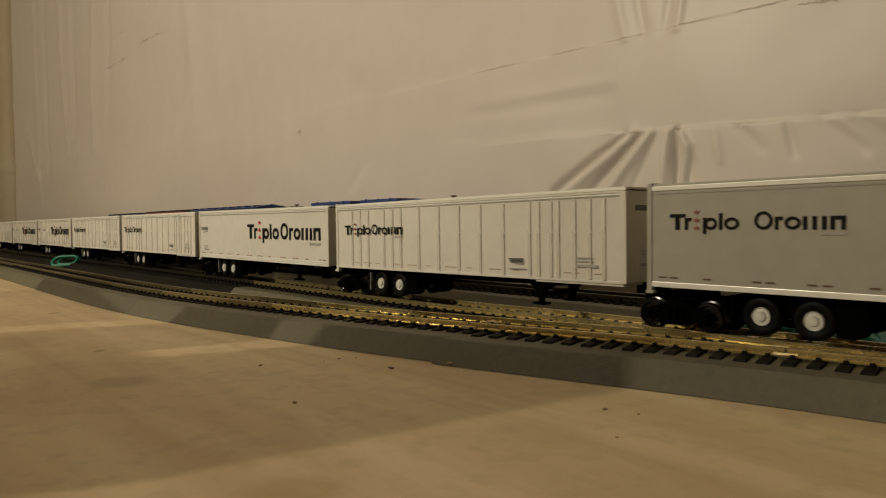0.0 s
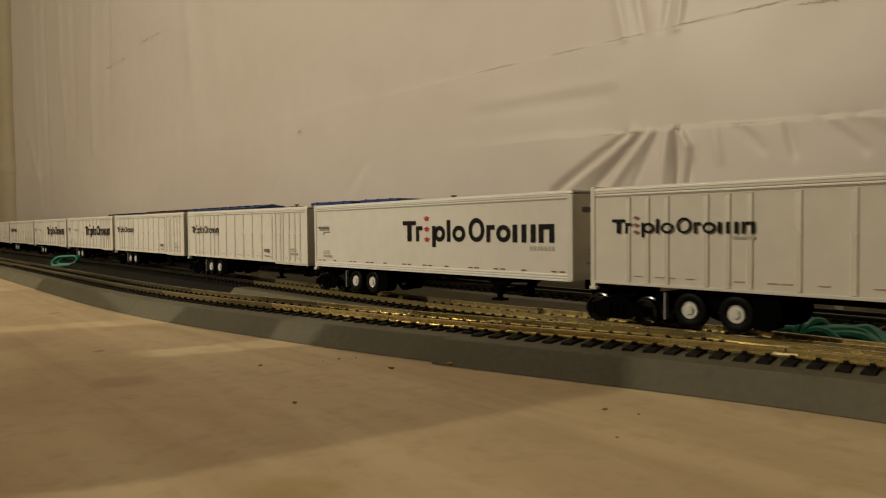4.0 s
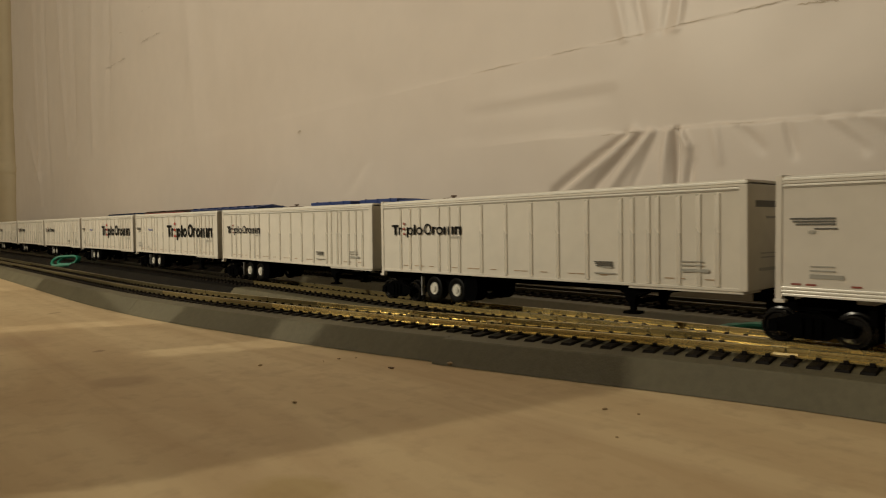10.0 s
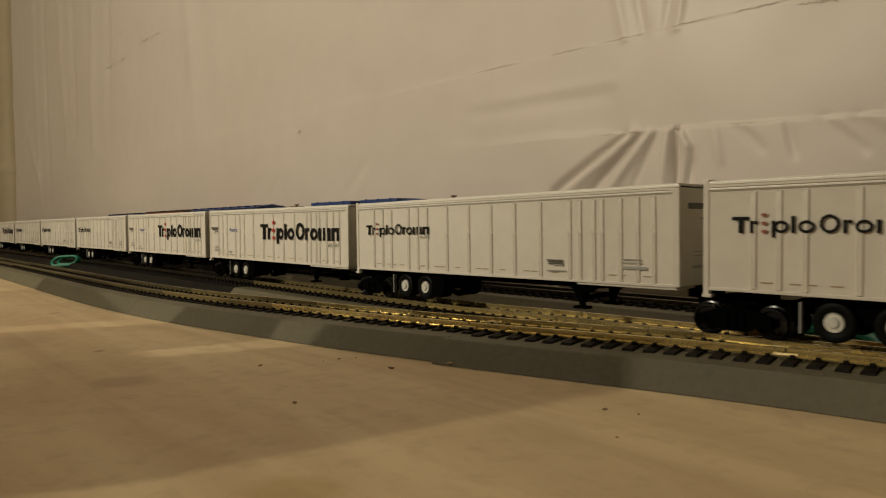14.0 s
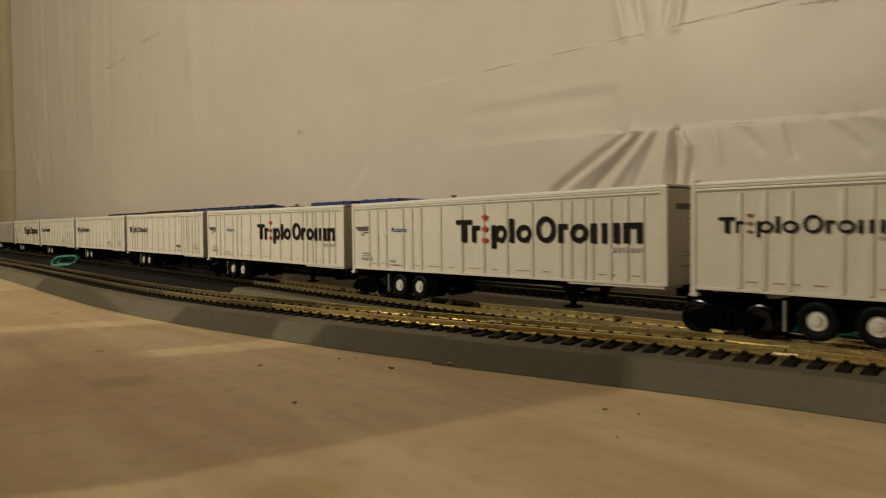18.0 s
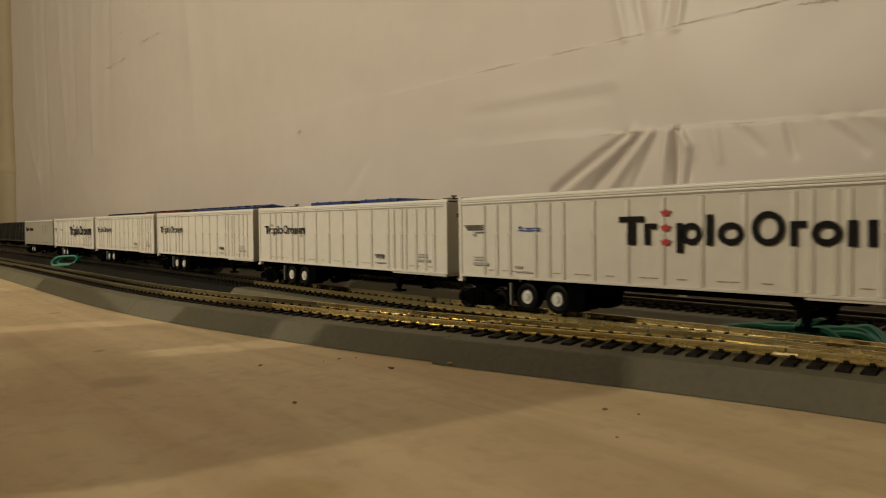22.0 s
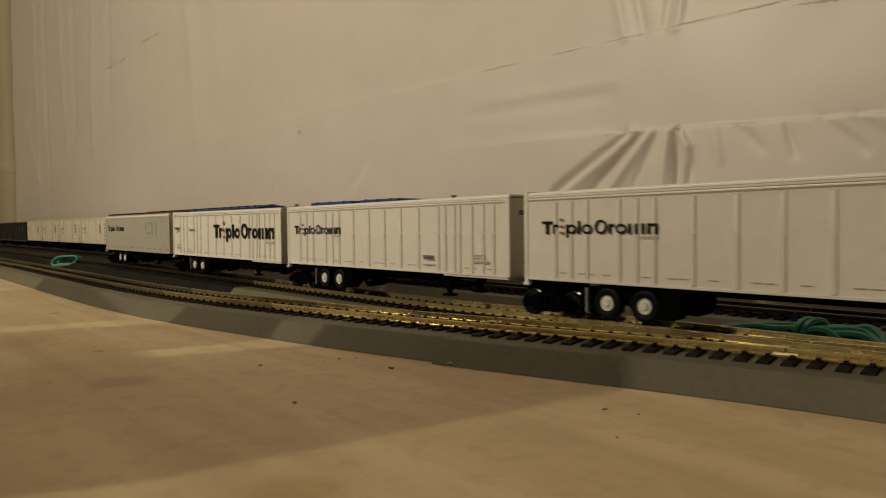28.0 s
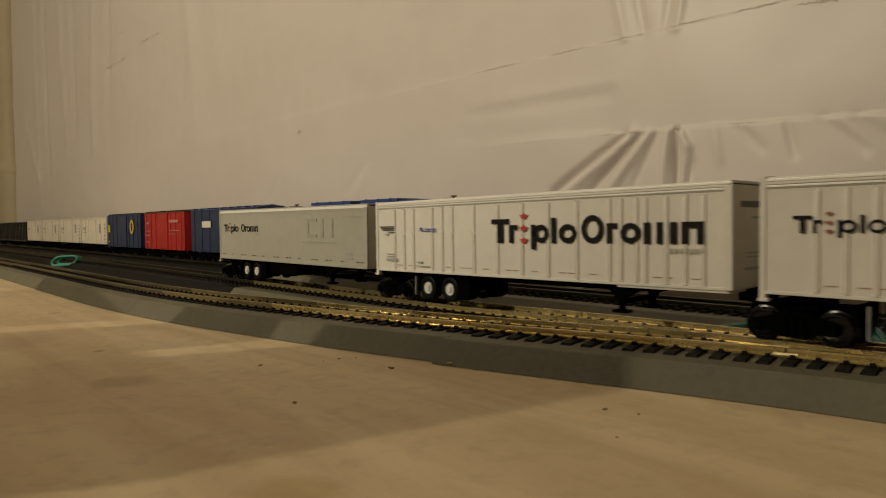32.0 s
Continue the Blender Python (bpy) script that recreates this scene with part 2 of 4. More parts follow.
def box_part(name, b, mat, parent, label="", bevel=0.0):
    """A box part of its own; alike sizes share one mesh."""
    x0, x1, y0, y1, z0, z1 = b
    size = (round(x1 - x0, 5), round(y1 - y0, 5), round(z1 - z0, 5))

    def make(bm):
        boxes(bm, (-size[0] / 2, size[0] / 2, -size[1] / 2, size[1] / 2, -size[2] / 2, size[2] / 2))
        if bevel:
            bevelled(bm, bevel)
    return part(name, shared((name, size, bevel), make, mat), parent, ((x0 + x1) / 2, (y0 + y1) / 2, (z0 + z1) / 2), label)


def thing(name, m, label, category, group="", kind=""):
    ob = new(name)
    ob.empty_display_size = 0.01
    ob.matrix_basis = m
    return tagged(ob, label, category, group, kind)


def sweep(bm, points, profile, closed_ends=True):
    """Pushes a profile of (across, up) pairs along points (x, y, z) that run level."""
    loops = []
    for i, p in enumerate(points):
        a, b = points[max(0, i - 1)], points[min(len(points) - 1, i + 1)]
        t = (Vector(b) - Vector(a)).normalized()
        side = Vector((-t.y, t.x, 0)).normalized()
        loops.append([bm.verts.new(Vector(p) + side * u + Vector((0, 0, v))) for u, v in profile])
    k = len(profile)
    for l0, l1 in zip(loops, loops[1:]):
        for i in range(k):
            bm.faces.new((l0[i], l0[(i + 1) % k], l1[(i + 1) % k], l1[i]))
    if closed_ends:
        bm.faces.new(list(reversed(loops[0])))
        bm.faces.new(loops[-1])


def tube(bm, points, radius, steps=8, taper=1.0):
    """A round cord along a line of points."""
    loops = []
    up = Vector((0, 0, 1))
    for i, p in enumerate(points):
        a, b = points[max(0, i - 1)], points[min(len(points) - 1, i + 1)]
        t = (Vector(b) - Vector(a)).normalized()
        u = t.cross(up)
        u = u.normalized() if u.length > 1e-4 else Vector((1, 0, 0))
        w = t.cross(u).normalized()
        loops.append([bm.verts.new(Vector(p) + (u * math.cos(6.28319 * j / steps) + w * math.sin(6.28319 * j / steps)) * radius) for j in range(steps)])
    for l0, l1 in zip(loops, loops[1:]):
        for j in range(steps):
            bm.faces.new((l0[j], l0[(j + 1) % steps], l1[(j + 1) % steps], l1[j]))
    bm.faces.new(list(reversed(loops[0])))
    bm.faces.new(loops[-1])


def smooth_line(points, per=8):
    """A Catmull-Rom line through points of any dimension."""
    pts = [Vector(p) for p in points]
    out = []
    for i in range(len(pts) - 1):
        p0, p1, p2, p3 = pts[max(0, i - 1)], pts[i], pts[i + 1], pts[min(len(pts) - 1, i + 2)]
        for j in range(per):
            t = j / per
            out.append(0.5 * ((2 * p1) + (p2 - p0) * t + (2 * p0 - 5 * p1 + 4 * p2 - p3) * t * t + (3 * p1 - p0 - 3 * p2 + p3) * t ** 3))
    out.append(pts[-1])
    return out


def curve_mix(x, table):
    """Smooth monotone reading of a table of (x, y)."""
    xs, ys = [a for a, _ in table], [b for _, b in table]
    if x <= xs[0]:
        return ys[0] + (x - xs[0]) * (ys[1] - ys[0]) / (xs[1] - xs[0])
    if x >= xs[-1]:
        return ys[-1] + (x - xs[-1]) * (ys[-1] - ys[-2]) / (xs[-1] - xs[-2])
    i = max(k for k in range(len(xs) - 1) if xs[k] <= x)

    def slope(k):
        if k in (0, len(xs) - 1):
            k2 = 0 if k == 0 else len(xs) - 2
            return (ys[k2 + 1] - ys[k2]) / (xs[k2 + 1] - xs[k2])
        return (ys[k + 1] - ys[k - 1]) / (xs[k + 1] - xs[k - 1])
    h = xs[i + 1] - xs[i]
    t = (x - xs[i]) / h
    return ((2 * t ** 3 - 3 * t ** 2 + 1) * ys[i] + (t ** 3 - 2 * t ** 2 + t) * h * slope(i)
            + (-2 * t ** 3 + 3 * t ** 2) * ys[i + 1] + (t ** 3 - t ** 2) * h * slope(i + 1))


# ---- the room, the board and the backdrop ----
def slab(name, s0, s1, n0, n1, z0, z1, mat, label, category):
    ob = new(name, shared(name, lambda bm: boxes(bm, (s0, s1, n0, n1, z0, z1)), mat))
    ob.matrix_basis = plan_pose(0, 0)
    return tagged(ob, label, category, kind="structure")


slab("wall_north", -2.2, 2.5, 0.165, 0.285, -0.92, 1.35, PLASTER, "plain pale basement wall behind the plastic sheet", "wall")
slab("wall_west", -2.2, -1.97, -3.0, 0.165, -0.92, 1.35, PLASTER, "plain pale basement end wall behind the sheet", "wall")
slab("wall_east", 2.5, 2.62, -3.0, 0.285, -0.92, 1.35, PLASTER, "plain pale basement wall", "wall")
slab("wall_south", -2.2, 2.62, -3.12, -3.0, -0.92, 1.35, PLASTER, "plain pale basement wall", "wall")
slab("floor", -2.2, 2.62, -3.12, 0.285, -1.04, -0.92, FLOOR, "grey concrete basement floor", "floor")
slab("ceiling", -2.2, 2.62, -3.12, 0.285, 1.35, 1.47, PLASTER, "plain pale basement ceiling", "ceiling")



def add_shadow_boards():
    """Unseen boards added along the camera-side edge of the table, of uneven height with gaps, outlined to cast the
    shadow bands.
    """
    ob = new("wall_shadow_boards")
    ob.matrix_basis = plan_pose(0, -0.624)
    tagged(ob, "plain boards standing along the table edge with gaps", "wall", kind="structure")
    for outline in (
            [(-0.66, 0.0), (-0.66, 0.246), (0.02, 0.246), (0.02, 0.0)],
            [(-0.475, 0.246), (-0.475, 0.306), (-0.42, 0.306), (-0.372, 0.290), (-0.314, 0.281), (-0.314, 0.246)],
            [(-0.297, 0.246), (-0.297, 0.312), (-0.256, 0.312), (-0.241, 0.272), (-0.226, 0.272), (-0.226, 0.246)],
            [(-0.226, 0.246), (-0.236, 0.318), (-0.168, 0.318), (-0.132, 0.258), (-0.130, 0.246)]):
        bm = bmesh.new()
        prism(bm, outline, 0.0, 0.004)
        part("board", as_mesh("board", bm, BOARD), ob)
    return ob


add_shadow_boards()
layout_table = thing("layout_table", plan_pose(0, 0), "pale plywood layout board on a pine frame carrying the tracks", "table")
box_part("tabletop", (-1.94, 1.6, -0.64, 0.140, -0.018, 0.0), PLY, layout_table, "pale bare plywood with faint stains")
for leg_s in (-1.85, -0.2, 1.5):
    for leg_n in (-0.60, 0.10):
        box_part("leg", (leg_s - 0.03, leg_s + 0.03, leg_n - 0.03, leg_n + 0.03, -0.92, -0.018), FRAME_WOOD, layout_table)


def gauss(x, w):
    return math.exp(-(x / w) ** 2)


def fall(x):
    """A soft step from 1 down to 0."""
    return 1 / (1 + math.exp(max(-60.0, min(60.0, x))))


def crease(s, z, a, b, width, depth):
    """A soft fold along the line from a to b on the sheet."""
    ax, az = a
    bx, bz = b
    dx, dz = bx - ax, bz - az
    l2 = dx * dx + dz * dz
    t = max(0.0, min(1.0, ((s - ax) * dx + (z - az) * dz) / l2))
    dist = math.hypot(s - ax - t * dx, z - az - t * dz)
    if dist > width * 3:
        return 0.0
    return depth * gauss(dist, width) * (0.35 + 0.65 * math.sin(math.pi * (0.15 + 0.7 * t)))


FOLDS = [  # start, end, width, depth: pleats gathered under the taped seam
    ((-0.003, 0.100), (-0.058, 0.068), 0.0025, -0.0064), ((0.0015, 0.100), (-0.046, 0.068), 0.0040, 0.0040),
    ((0.0085, 0.0995), (-0.030, 0.066), 0.0021, -0.0040), ((0.0130, 0.099), (-0.016, 0.066), 0.0030, 0.0032),
    ((0.0180, 0.099), (0.000, 0.066), 0.0021, -0.0018), ((0.0300, 0.0995), (0.0296, 0.066), 0.0015, -0.0066), ((0.0245, 0.099), (0.0215, 0.066), 0.0020, 0.0030),
    ((0.0325, 0.098), (0.0400, 0.084), 0.0018, 0.0030), ((0.0400, 0.086), (0.0370, 0.066), 0.0024, -0.0034),
    ((0.0660, 0.097), (0.0780, 0.084), 0.0022, -0.0014), ((0.1060, 0.096), (0.1240, 0.080), 0.0026, -0.0013),
    ((0.1210, 0.095), (0.1400, 0.079), 0.0026, -0.0014), ((0.090, 0.096), (0.094, 0.080), 0.0020, -0.0014), ((0.052, 0.098), (0.056, 0.080), 0.0020, 0.0014), ((0.150, 0.094), (0.172, 0.078), 0.003, -0.002),
    ((-0.140, 0.1298), (-0.015, 0.1269), 0.0040, -0.0010), ((-0.132, 0.135), (-0.010, 0.133), 0.0040, 0.0008),
    ((-0.012, 0.195), (-0.004, 0.158), 0.0030, 0.0016), ((0.001, 0.195), (0.009, 0.158), 0.0030, -0.0016),
    ((0.036, 0.190), (0.030, 0.156), 0.0026, 0.0018), ((0.028, 0.190), (0.022, 0.156), 0.003, -0.0014),
    ((-0.306, 0.079), (-0.280, 0.102), 0.004, -0.0016), ((-0.464, 0.072), (-0.440, 0.098), 0.004, -0.0012),
    ((-0.29, 0.076), (-0.268, 0.100), 0.004, 0.0012), ((0.085, 0.130), (0.110, 0.1305), 0.0010, -0.0010),
    ((-1.415, 0.60), (-1.35, 0.20), 0.012, 0.006), ((-1.30, 0.60), (-1.29, 0.22), 0.012, -0.005),
    ((-1.135, 0.55), (-1.16, 0.20), 0.014, 0.005), ((-1.05, 0.55), (-1.06, 0.20), 0.012, -0.004),
    ((-1.55, 0.60), (-1.53, 0.15), 0.014, -0.005), ((-1.66, 0.6), (-1.62, 0.1), 0.012, 0.004),
    ((-1.107, 0.372), (-0.989, 0.370), 0.005, -0.003), ((-1.093, 0.329), (-0.977, 0.328), 0.005, -0.003),
    ((-0.86, 0.383), (-0.785, 0.377), 0.005, -0.003), ((-0.70, 0.45), (-0.66, 0.16), 0.02, 0.003),
    ((-0.39, 0.40), (-0.36, 0.16), 0.02, 0.002), ((-1.80, 0.33), (-1.62, 0.16), 0.012, 0.006),
]
SEAM_LOW, SEAM_HIGH = 0.1005, 0.1575


def sheet_relief(s, z):
    """How far the sheet stands off its wall."""
    y = 0.0006 * noise.noise(Vector((s * 7, z * 9, 0.3))) * 4 + 0.0010 * noise.noise(Vector((s * 26, z * 20, 1.7)))
    for a, b, w, dep in FOLDS:
        y += 0.78 * crease(s, z, a, b, w, dep)
    fade = fall((-0.16 - s) * 30)
    seam = SEAM_LOW - 0.045 * (s - 0.03) + 0.0006 * noise.noise(Vector((s * 60, 0, 0)))
    y += 0.0010 * fade * fall((z - seam) / 0.0004)
    seam = SEAM_HIGH - 0.012 * s + 0.0010 * noise.noise(Vector((s * 50, 3, 0)))
    y += 0.00045 * fall((z - seam) / 0.0004)
    return y


def graded(cuts):
    """Even steps within each stretch of (from, to, step)."""
    out = []
    for a, b, st in cuts:
        k = max(1, round((b - a) / st))
        out += [a + (b - a) * i / k for i in range(k)]
    return out + [cuts[-1][1]]


def plastic_sheet():
    ss = graded([(-1.99, -0.70, 0.012), (-0.70, -0.20, 0.006), (-0.20, 0.19, 0.0017), (0.19, 0.5, 0.012), (0.5, 1.6, 0.06)])
    zs = graded([(-0.03, 0.05, 0.012), (0.05, 0.093, 0.0022), (0.093, 0.104, 0.0007), (0.104, 0.150, 0.0035), (0.150, 0.160, 0.0007), (0.160, 0.22, 0.004), (0.22, 0.75, 0.012), (0.75, 1.3, 0.06)])
    verts = [plan(s, WALL_N - sheet_relief(s, z), z) for z in zs for s in ss]
    k = len(ss)
    faces = [(j * k + i, j * k + i + 1, (j + 1) * k + i + 1, (j + 1) * k + i) for j in range(len(zs) - 1) for i in range(k - 1)]
    me = bpy.data.meshes.new("sheet")
    me.from_pydata(verts, [], faces)
    me.materials.append(SHEET)
    me.shade_smooth()
    return me


# dark strip added in place of the shade low on the sheet
SHADE_STRIP = material("brown_shade_strip", (0.27, 0.225, 0.165), 0.7, grain=0.3, grain_scale=80, stain=0.3, stain_scale=9, stretch=(0.3, 2, 2))
slab("trim", -1.9, 1.6, 0.126, 0.138, 0.0, 0.0185, SHADE_STRIP, "low brown wood strip along the foot of the sheet", "trim")
backdrop_sheet = thing("backdrop_sheet", Matrix(), "creased off-white plastic sheet taped along the wall", "plastic sheet", kind="structure")
part("sheet", plastic_sheet(), backdrop_sheet)


def sheet_mark(name, s0, z0, s1, z1, width, mat, label, wobble=0.0, seed=0):
    """A thin crooked strip lying on the sheet: a tape edge, a tear or a stain."""
    rnd = random.Random(seed)
    bm = bmesh.new()
    k = 14
    rows = []
    for i in range(k + 1):
        t = i / k
        s, z = s0 + (s1 - s0) * t, z0 + (z1 - z0) * t + rnd.uniform(-wobble, wobble)
        w = width * (0.25 + rnd.random()) * math.sin(math.pi * (0.06 + 0.88 * t))
        off = WALL_N - max(sheet_relief(s, z + w / 2), sheet_relief(s, z - w / 2), sheet_relief(s, z)) - 0.0004
        rows.append((bm.verts.new(plan(s, off, z + w / 2)), bm.verts.new(plan(s, off, z - w / 2))))
    for (a, b), (c, e) in zip(rows, rows[1:]):
        bm.faces.new((a, b, e, c))
    part(name, as_mesh(name, bm, mat), backdrop_sheet, label=label)


SMUDGE = material("faint_brown_smudge", (0.50, 0.425, 0.345), 0.6, grain=0.3, grain_scale=100)
TAPE = material("brown_tape_edge", (0.49, 0.41, 0.32), 0.6, grain=0.4, grain_scale=300)
for i, (a, za, b, zb, w) in enumerate(((-0.135, 0.1588, -0.085, 0.1584, 0.0007), (-0.060, 0.1582, -0.030, 0.1578, 0.0008), (-0.022, 0.1577, 0.010, 0.1574, 0.0006), (0.022, 0.1573, 0.052, 0.1569, 0.0007),
                                       (0.060, 0.1568, 0.090, 0.1564, 0.0008), (0.094, 0.1530, 0.112, 0.1512, 0.0012), (0.100, 0.1545, 0.113, 0.1500, 0.0008), (-0.022, 0.1018, -0.010, 0.1014, 0.0008), (-0.002, 0.1013, 0.006, 0.1010, 0.0006),
                                       (0.027, 0.1003, 0.034, 0.1001, 0.0008), (0.060, 0.0990, 0.075, 0.0984, 0.0004), (0.086, 0.1302, 0.110, 0.1306, 0.0003))):
    sheet_mark("tape_edge", a, za, b, zb, w * 0.75, TAPE, "brownish tape edge", 0.0004, i)
# faint grey strips lying along folds at the sheet's left
GREY_STREAK = material("faint_grey_streak", (0.545, 0.475, 0.42), 0.6, grain=0.4, grain_scale=60)
for i, (a, za, b, zb, w) in enumerate(((-1.105, 0.371, -1.045, 0.371, 0.004), (-1.04, 0.372, -0.968, 0.370, 0.003), (-1.08, 0.330, -1.02, 0.328, 0.003), (-1.005, 0.328, -0.952, 0.324, 0.004),
                                       (-0.872, 0.380, -0.802, 0.380, 0.003), (-0.875, 0.334, -0.835, 0.333, 0.003), (-0.822, 0.332, -0.788, 0.331, 0.0025))):
    sheet_mark("scuff", a, za, b, zb, w, GREY_STREAK, "faint grey scuff", 0.0015, 70 + i)
for i, (a, za, b, zb, w) in enumerate(((-0.394, 0.1438, -0.3875, 0.1440, 0.0035),)):
    sheet_mark("stain", a, za, b, zb, w, SMUDGE, "faint brown smudge", 0.001, 40 + i)


def end_sheet():
    ns = graded([(-0.9, 0.0, 0.03), (0.0, 0.160, 0.004)])
    zs = graded([(-0.03, 0.75, 0.01), (0.75, 1.3, 0.06)])

    def off(n, z):
        y = 0.004 * noise.noise(Vector((n * 8, z * 6, 5))) + 0.008 * gauss(z - 0.212, 0.006) + 0.006 * fall((z - 0.208) / 0.004)
        return END_S + 0.004 + y + 0.010 * gauss(n - 0.149, 0.02)
    verts = [plan(off(n, z), n, z) for z in zs for n in ns]
    k = len(ns)
    faces = [(j * k + i, j * k + i + 1, (j + 1) * k + i + 1, (j + 1) * k + i) for j in range(len(zs) - 1) for i in range(k - 1)]
    me = bpy.data.meshes.new("end_sheet")
    me.from_pydata(verts, [], faces)
    me.materials.append(YELLOW_SHEET)
    me.shade_smooth()
    return me


side_sheet = thing("side_sheet", Matrix(), "yellowish plastic sheet hung over the end wall", "plastic sheet", kind="structure")
part("sheet", end_sheet(), side_sheet)


# ---- tracks ----
BRANCH = [(-1.2, -0.0640), (-0.60, -0.0640), (-0.40, -0.0638), (-0.25, -0.0634), (-0.16, -0.0592), (-0.10, -0.0522), (-0.05, -0.0437), (0.00, -0.0343),
          (0.045, -0.0235), (0.09, -0.0108), (0.13, 0.0006), (0.165, 0.0086), (0.20, 0.0134), (0.24, 0.0150), (0.30, 0.0150)]
CURVE_S, CURVE_R = -1.30, 0.46


def branch_n(s):
    return curve_mix(s, BRANCH)


def main_point(s, n=TRAIN_N):
    """A place on the main track: straight, then round a bend at its far end."""
    if s >= CURVE_S:
        return Vector((s, n))
    a = (CURVE_S - s) / CURVE_R
    rad = CURVE_R + (n - TRAIN_N)
    return Vector((CURVE_S - rad * math.sin(a), TRAIN_N - CURVE_R + rad * math.cos(a)))


# height offsets along the main line, fitted to the trailers in the camera's view
VIEW_DIP = [(-2.3, -0.0006), (-0.40, -0.0006), (-0.17, -0.0010), (-0.08, -0.0013), (0.0, -0.0012), (0.03, -0.0007), (0.07, -0.0001), (0.13, 0.0003), (0.20, 0.0004), (1.2, 0.0004)]


def view_dip(s):
    return float(np.interp(s, [a for a, _ in VIEW_DIP], [b for _, b in VIEW_DIP]))


RAIL = [(-0.0012, 0), (0.0012, 0), (0.0012, 0.0004), (0.00028, 0.0007), (0.00028, 0.0014), (0.00065, 0.0016), (0.00065, 0.0024), (0.00045, 0.0025),
        (-0.00045, 0.0025), (-0.00065, 0.0024), (-0.00065, 0.0016), (-0.00028, 0.0014), (-0.00028, 0.0007), (-0.0012, 0.0004)]
HALF = 0.0081
BED_SHAPE = [(-0.0294, 0.0), (0.0294, 0.0), (0.0290, 0.0006), (0.0230, 0.0075), (0.0224, 0.0079), (-0.0224, 0.0079), (-0.0230, 0.0075), (-0.0290, 0.0006)]


def offset_line(line, off):
    out = []
    for i, p in enumerate(line):
        a, b = line[max(0, i - 1)], line[min(len(line) - 1, i + 1)]
        t = Vector((b[0] - a[0], b[1] - a[1])).normalized()
        out.append(Vector((p[0] - t.y * off, p[1] + t.x * off)))
    return out


def plan_line(line, z):
    return [plan(p[0], p[1], z) for p in line]


def rail_part(track, line, mat, label="", low=None):
    bm = bmesh.new()
    sweep(bm, [p + Vector((0, 0, low(q[0]) if low else 0.0)) for p, q in zip(plan_line(line, RAIL_FOOT), line)], RAIL)
    return part("rail", as_mesh("rail", bm, mat), track, label=label)


def bed_part(track, line, lift=0.0, z=0.0, mat=None, low=None, wider=0.0):
    bm = bmesh.new()
    sweep(bm, [p + Vector((0, 0, low(q[0]) if low else 0.0)) for p, q in zip(plan_line(line, z), line)], [(u - (wider if u < 0 else 0.0), max(0.0002, v - lift) if v > 0 else 0.0002) for u, v in BED_SHAPE])
    return part("roadbed", as_mesh("roadbed", bm, mat or BED), track)


def tie_shape(bm, near=0.0138):
    prism(bm, [(-0.0019, 0.0), (-0.0017, 0.0010), (-0.0015, 0.0012), (0.0015, 0.0012), (0.0017, 0.0010), (0.0019, 0.0)], -near, 0.0138)
    for v in bm.verts:
        if v.co.z > 0.0005:
            v.co.y *= 0.96
            v.co.z -= 0.0002
    boxes(bm, (-0.0014, 0.0014, -0.0098, 0.0098, 0.0008, 0.00125))
    for y in (-HALF, HALF):
        for o in (-0.0016, 0.0016):
            boxes(bm, (-0.0006, 0.0006, y + o - 0.0005, y + o + 0.0005, 0.0011, 0.0021))


def lay_ties(track, place, s0, s1, near0, near1, step=0.0064, low=None):
    """Ties every step: those of the near stretch are parts of their own, the rest one joined part."""
    me = shared("tie", tie_shape, TIE)
    long_tie = shared("long_tie", lambda bm: tie_shape(bm, 0.0176), TIE)
    rest = []
    rnd = random.Random(5)
    s = s0
    while s < s1:
        a, b = place(s - 0.002), place(s + 0.002)
        turn = math.degrees(math.atan2(b[1] - a[1], b[0] - a[0])) + rnd.uniform(-1.2, 1.2)
        p = place(s)
        m = plan_pose(p[0], p[1], BED_TOP - 0.0002 + (low(s) if low else 0.0), turn)
        if near0 <= s <= near1:
            part("tie", long_tie if track is branch_track and s > 0.05 else me, track, m)
        else:
            rest.append(m)
        s += step * rnd.uniform(0.97, 1.03)
    if rest:
        bm = bmesh.new()
        for m in rest:
            v = [bm.verts.new(m @ Vector((x, y, z))) for z in (0.0, 0.0011) for y in (-0.0138, 0.0138) for x in (-0.0018, 0.0018)]
            for f in ((4, 5, 7, 6), (0, 1, 5, 4), (2, 6, 7, 3), (0, 4, 6, 2), (1, 3, 7, 5)):
                bm.faces.new([v[i] for i in f])
        part("tie_row", as_mesh("tie_row", bm, TIE), track, kind="stuff")


def line_of(place, s0, s1, step=0.01):
    k = max(2, int((s1 - s0) / step))
    return [place(s0 + (s1 - s0) * i / k) for i in range(k + 1)]


def branch_place(s):
    return Vector((s, branch_n(s)))


branch_track = thing("branch_track", Matrix(), "curved siding with brass rails on grey plastic roadbed", "model track")
for a, b in ((-1.2, -0.63202), (-0.632, -0.39002), (-0.390, -0.16503), (-0.165, 0.0470), (0.04702, 0.36)):
    bed_part(branch_track, line_of(branch_place, a, b), wider=0.0032 if a > 0 else 0.0)
near_line = offset_line(line_of(branch_place, -1.2, 0.36), -HALF)
far_line = offset_line(line_of(branch_place, -1.2, 0.36), HALF)


def cut_line(line, s0, s1):
    """The stretch of a line between two places, with exact ends."""
    out = []
    for p, q in zip(line, line[1:]):
        if q[0] <= s0 or p[0] >= s1:
            continue
        u0, u1 = max(0.0, (s0 - p[0]) / (q[0] - p[0])), min(1.0, (s1 - p[0]) / (q[0] - p[0]))
        if not out:
            out.append(p.lerp(q, u0))
        out.append(p.lerp(q, u1))
    return out


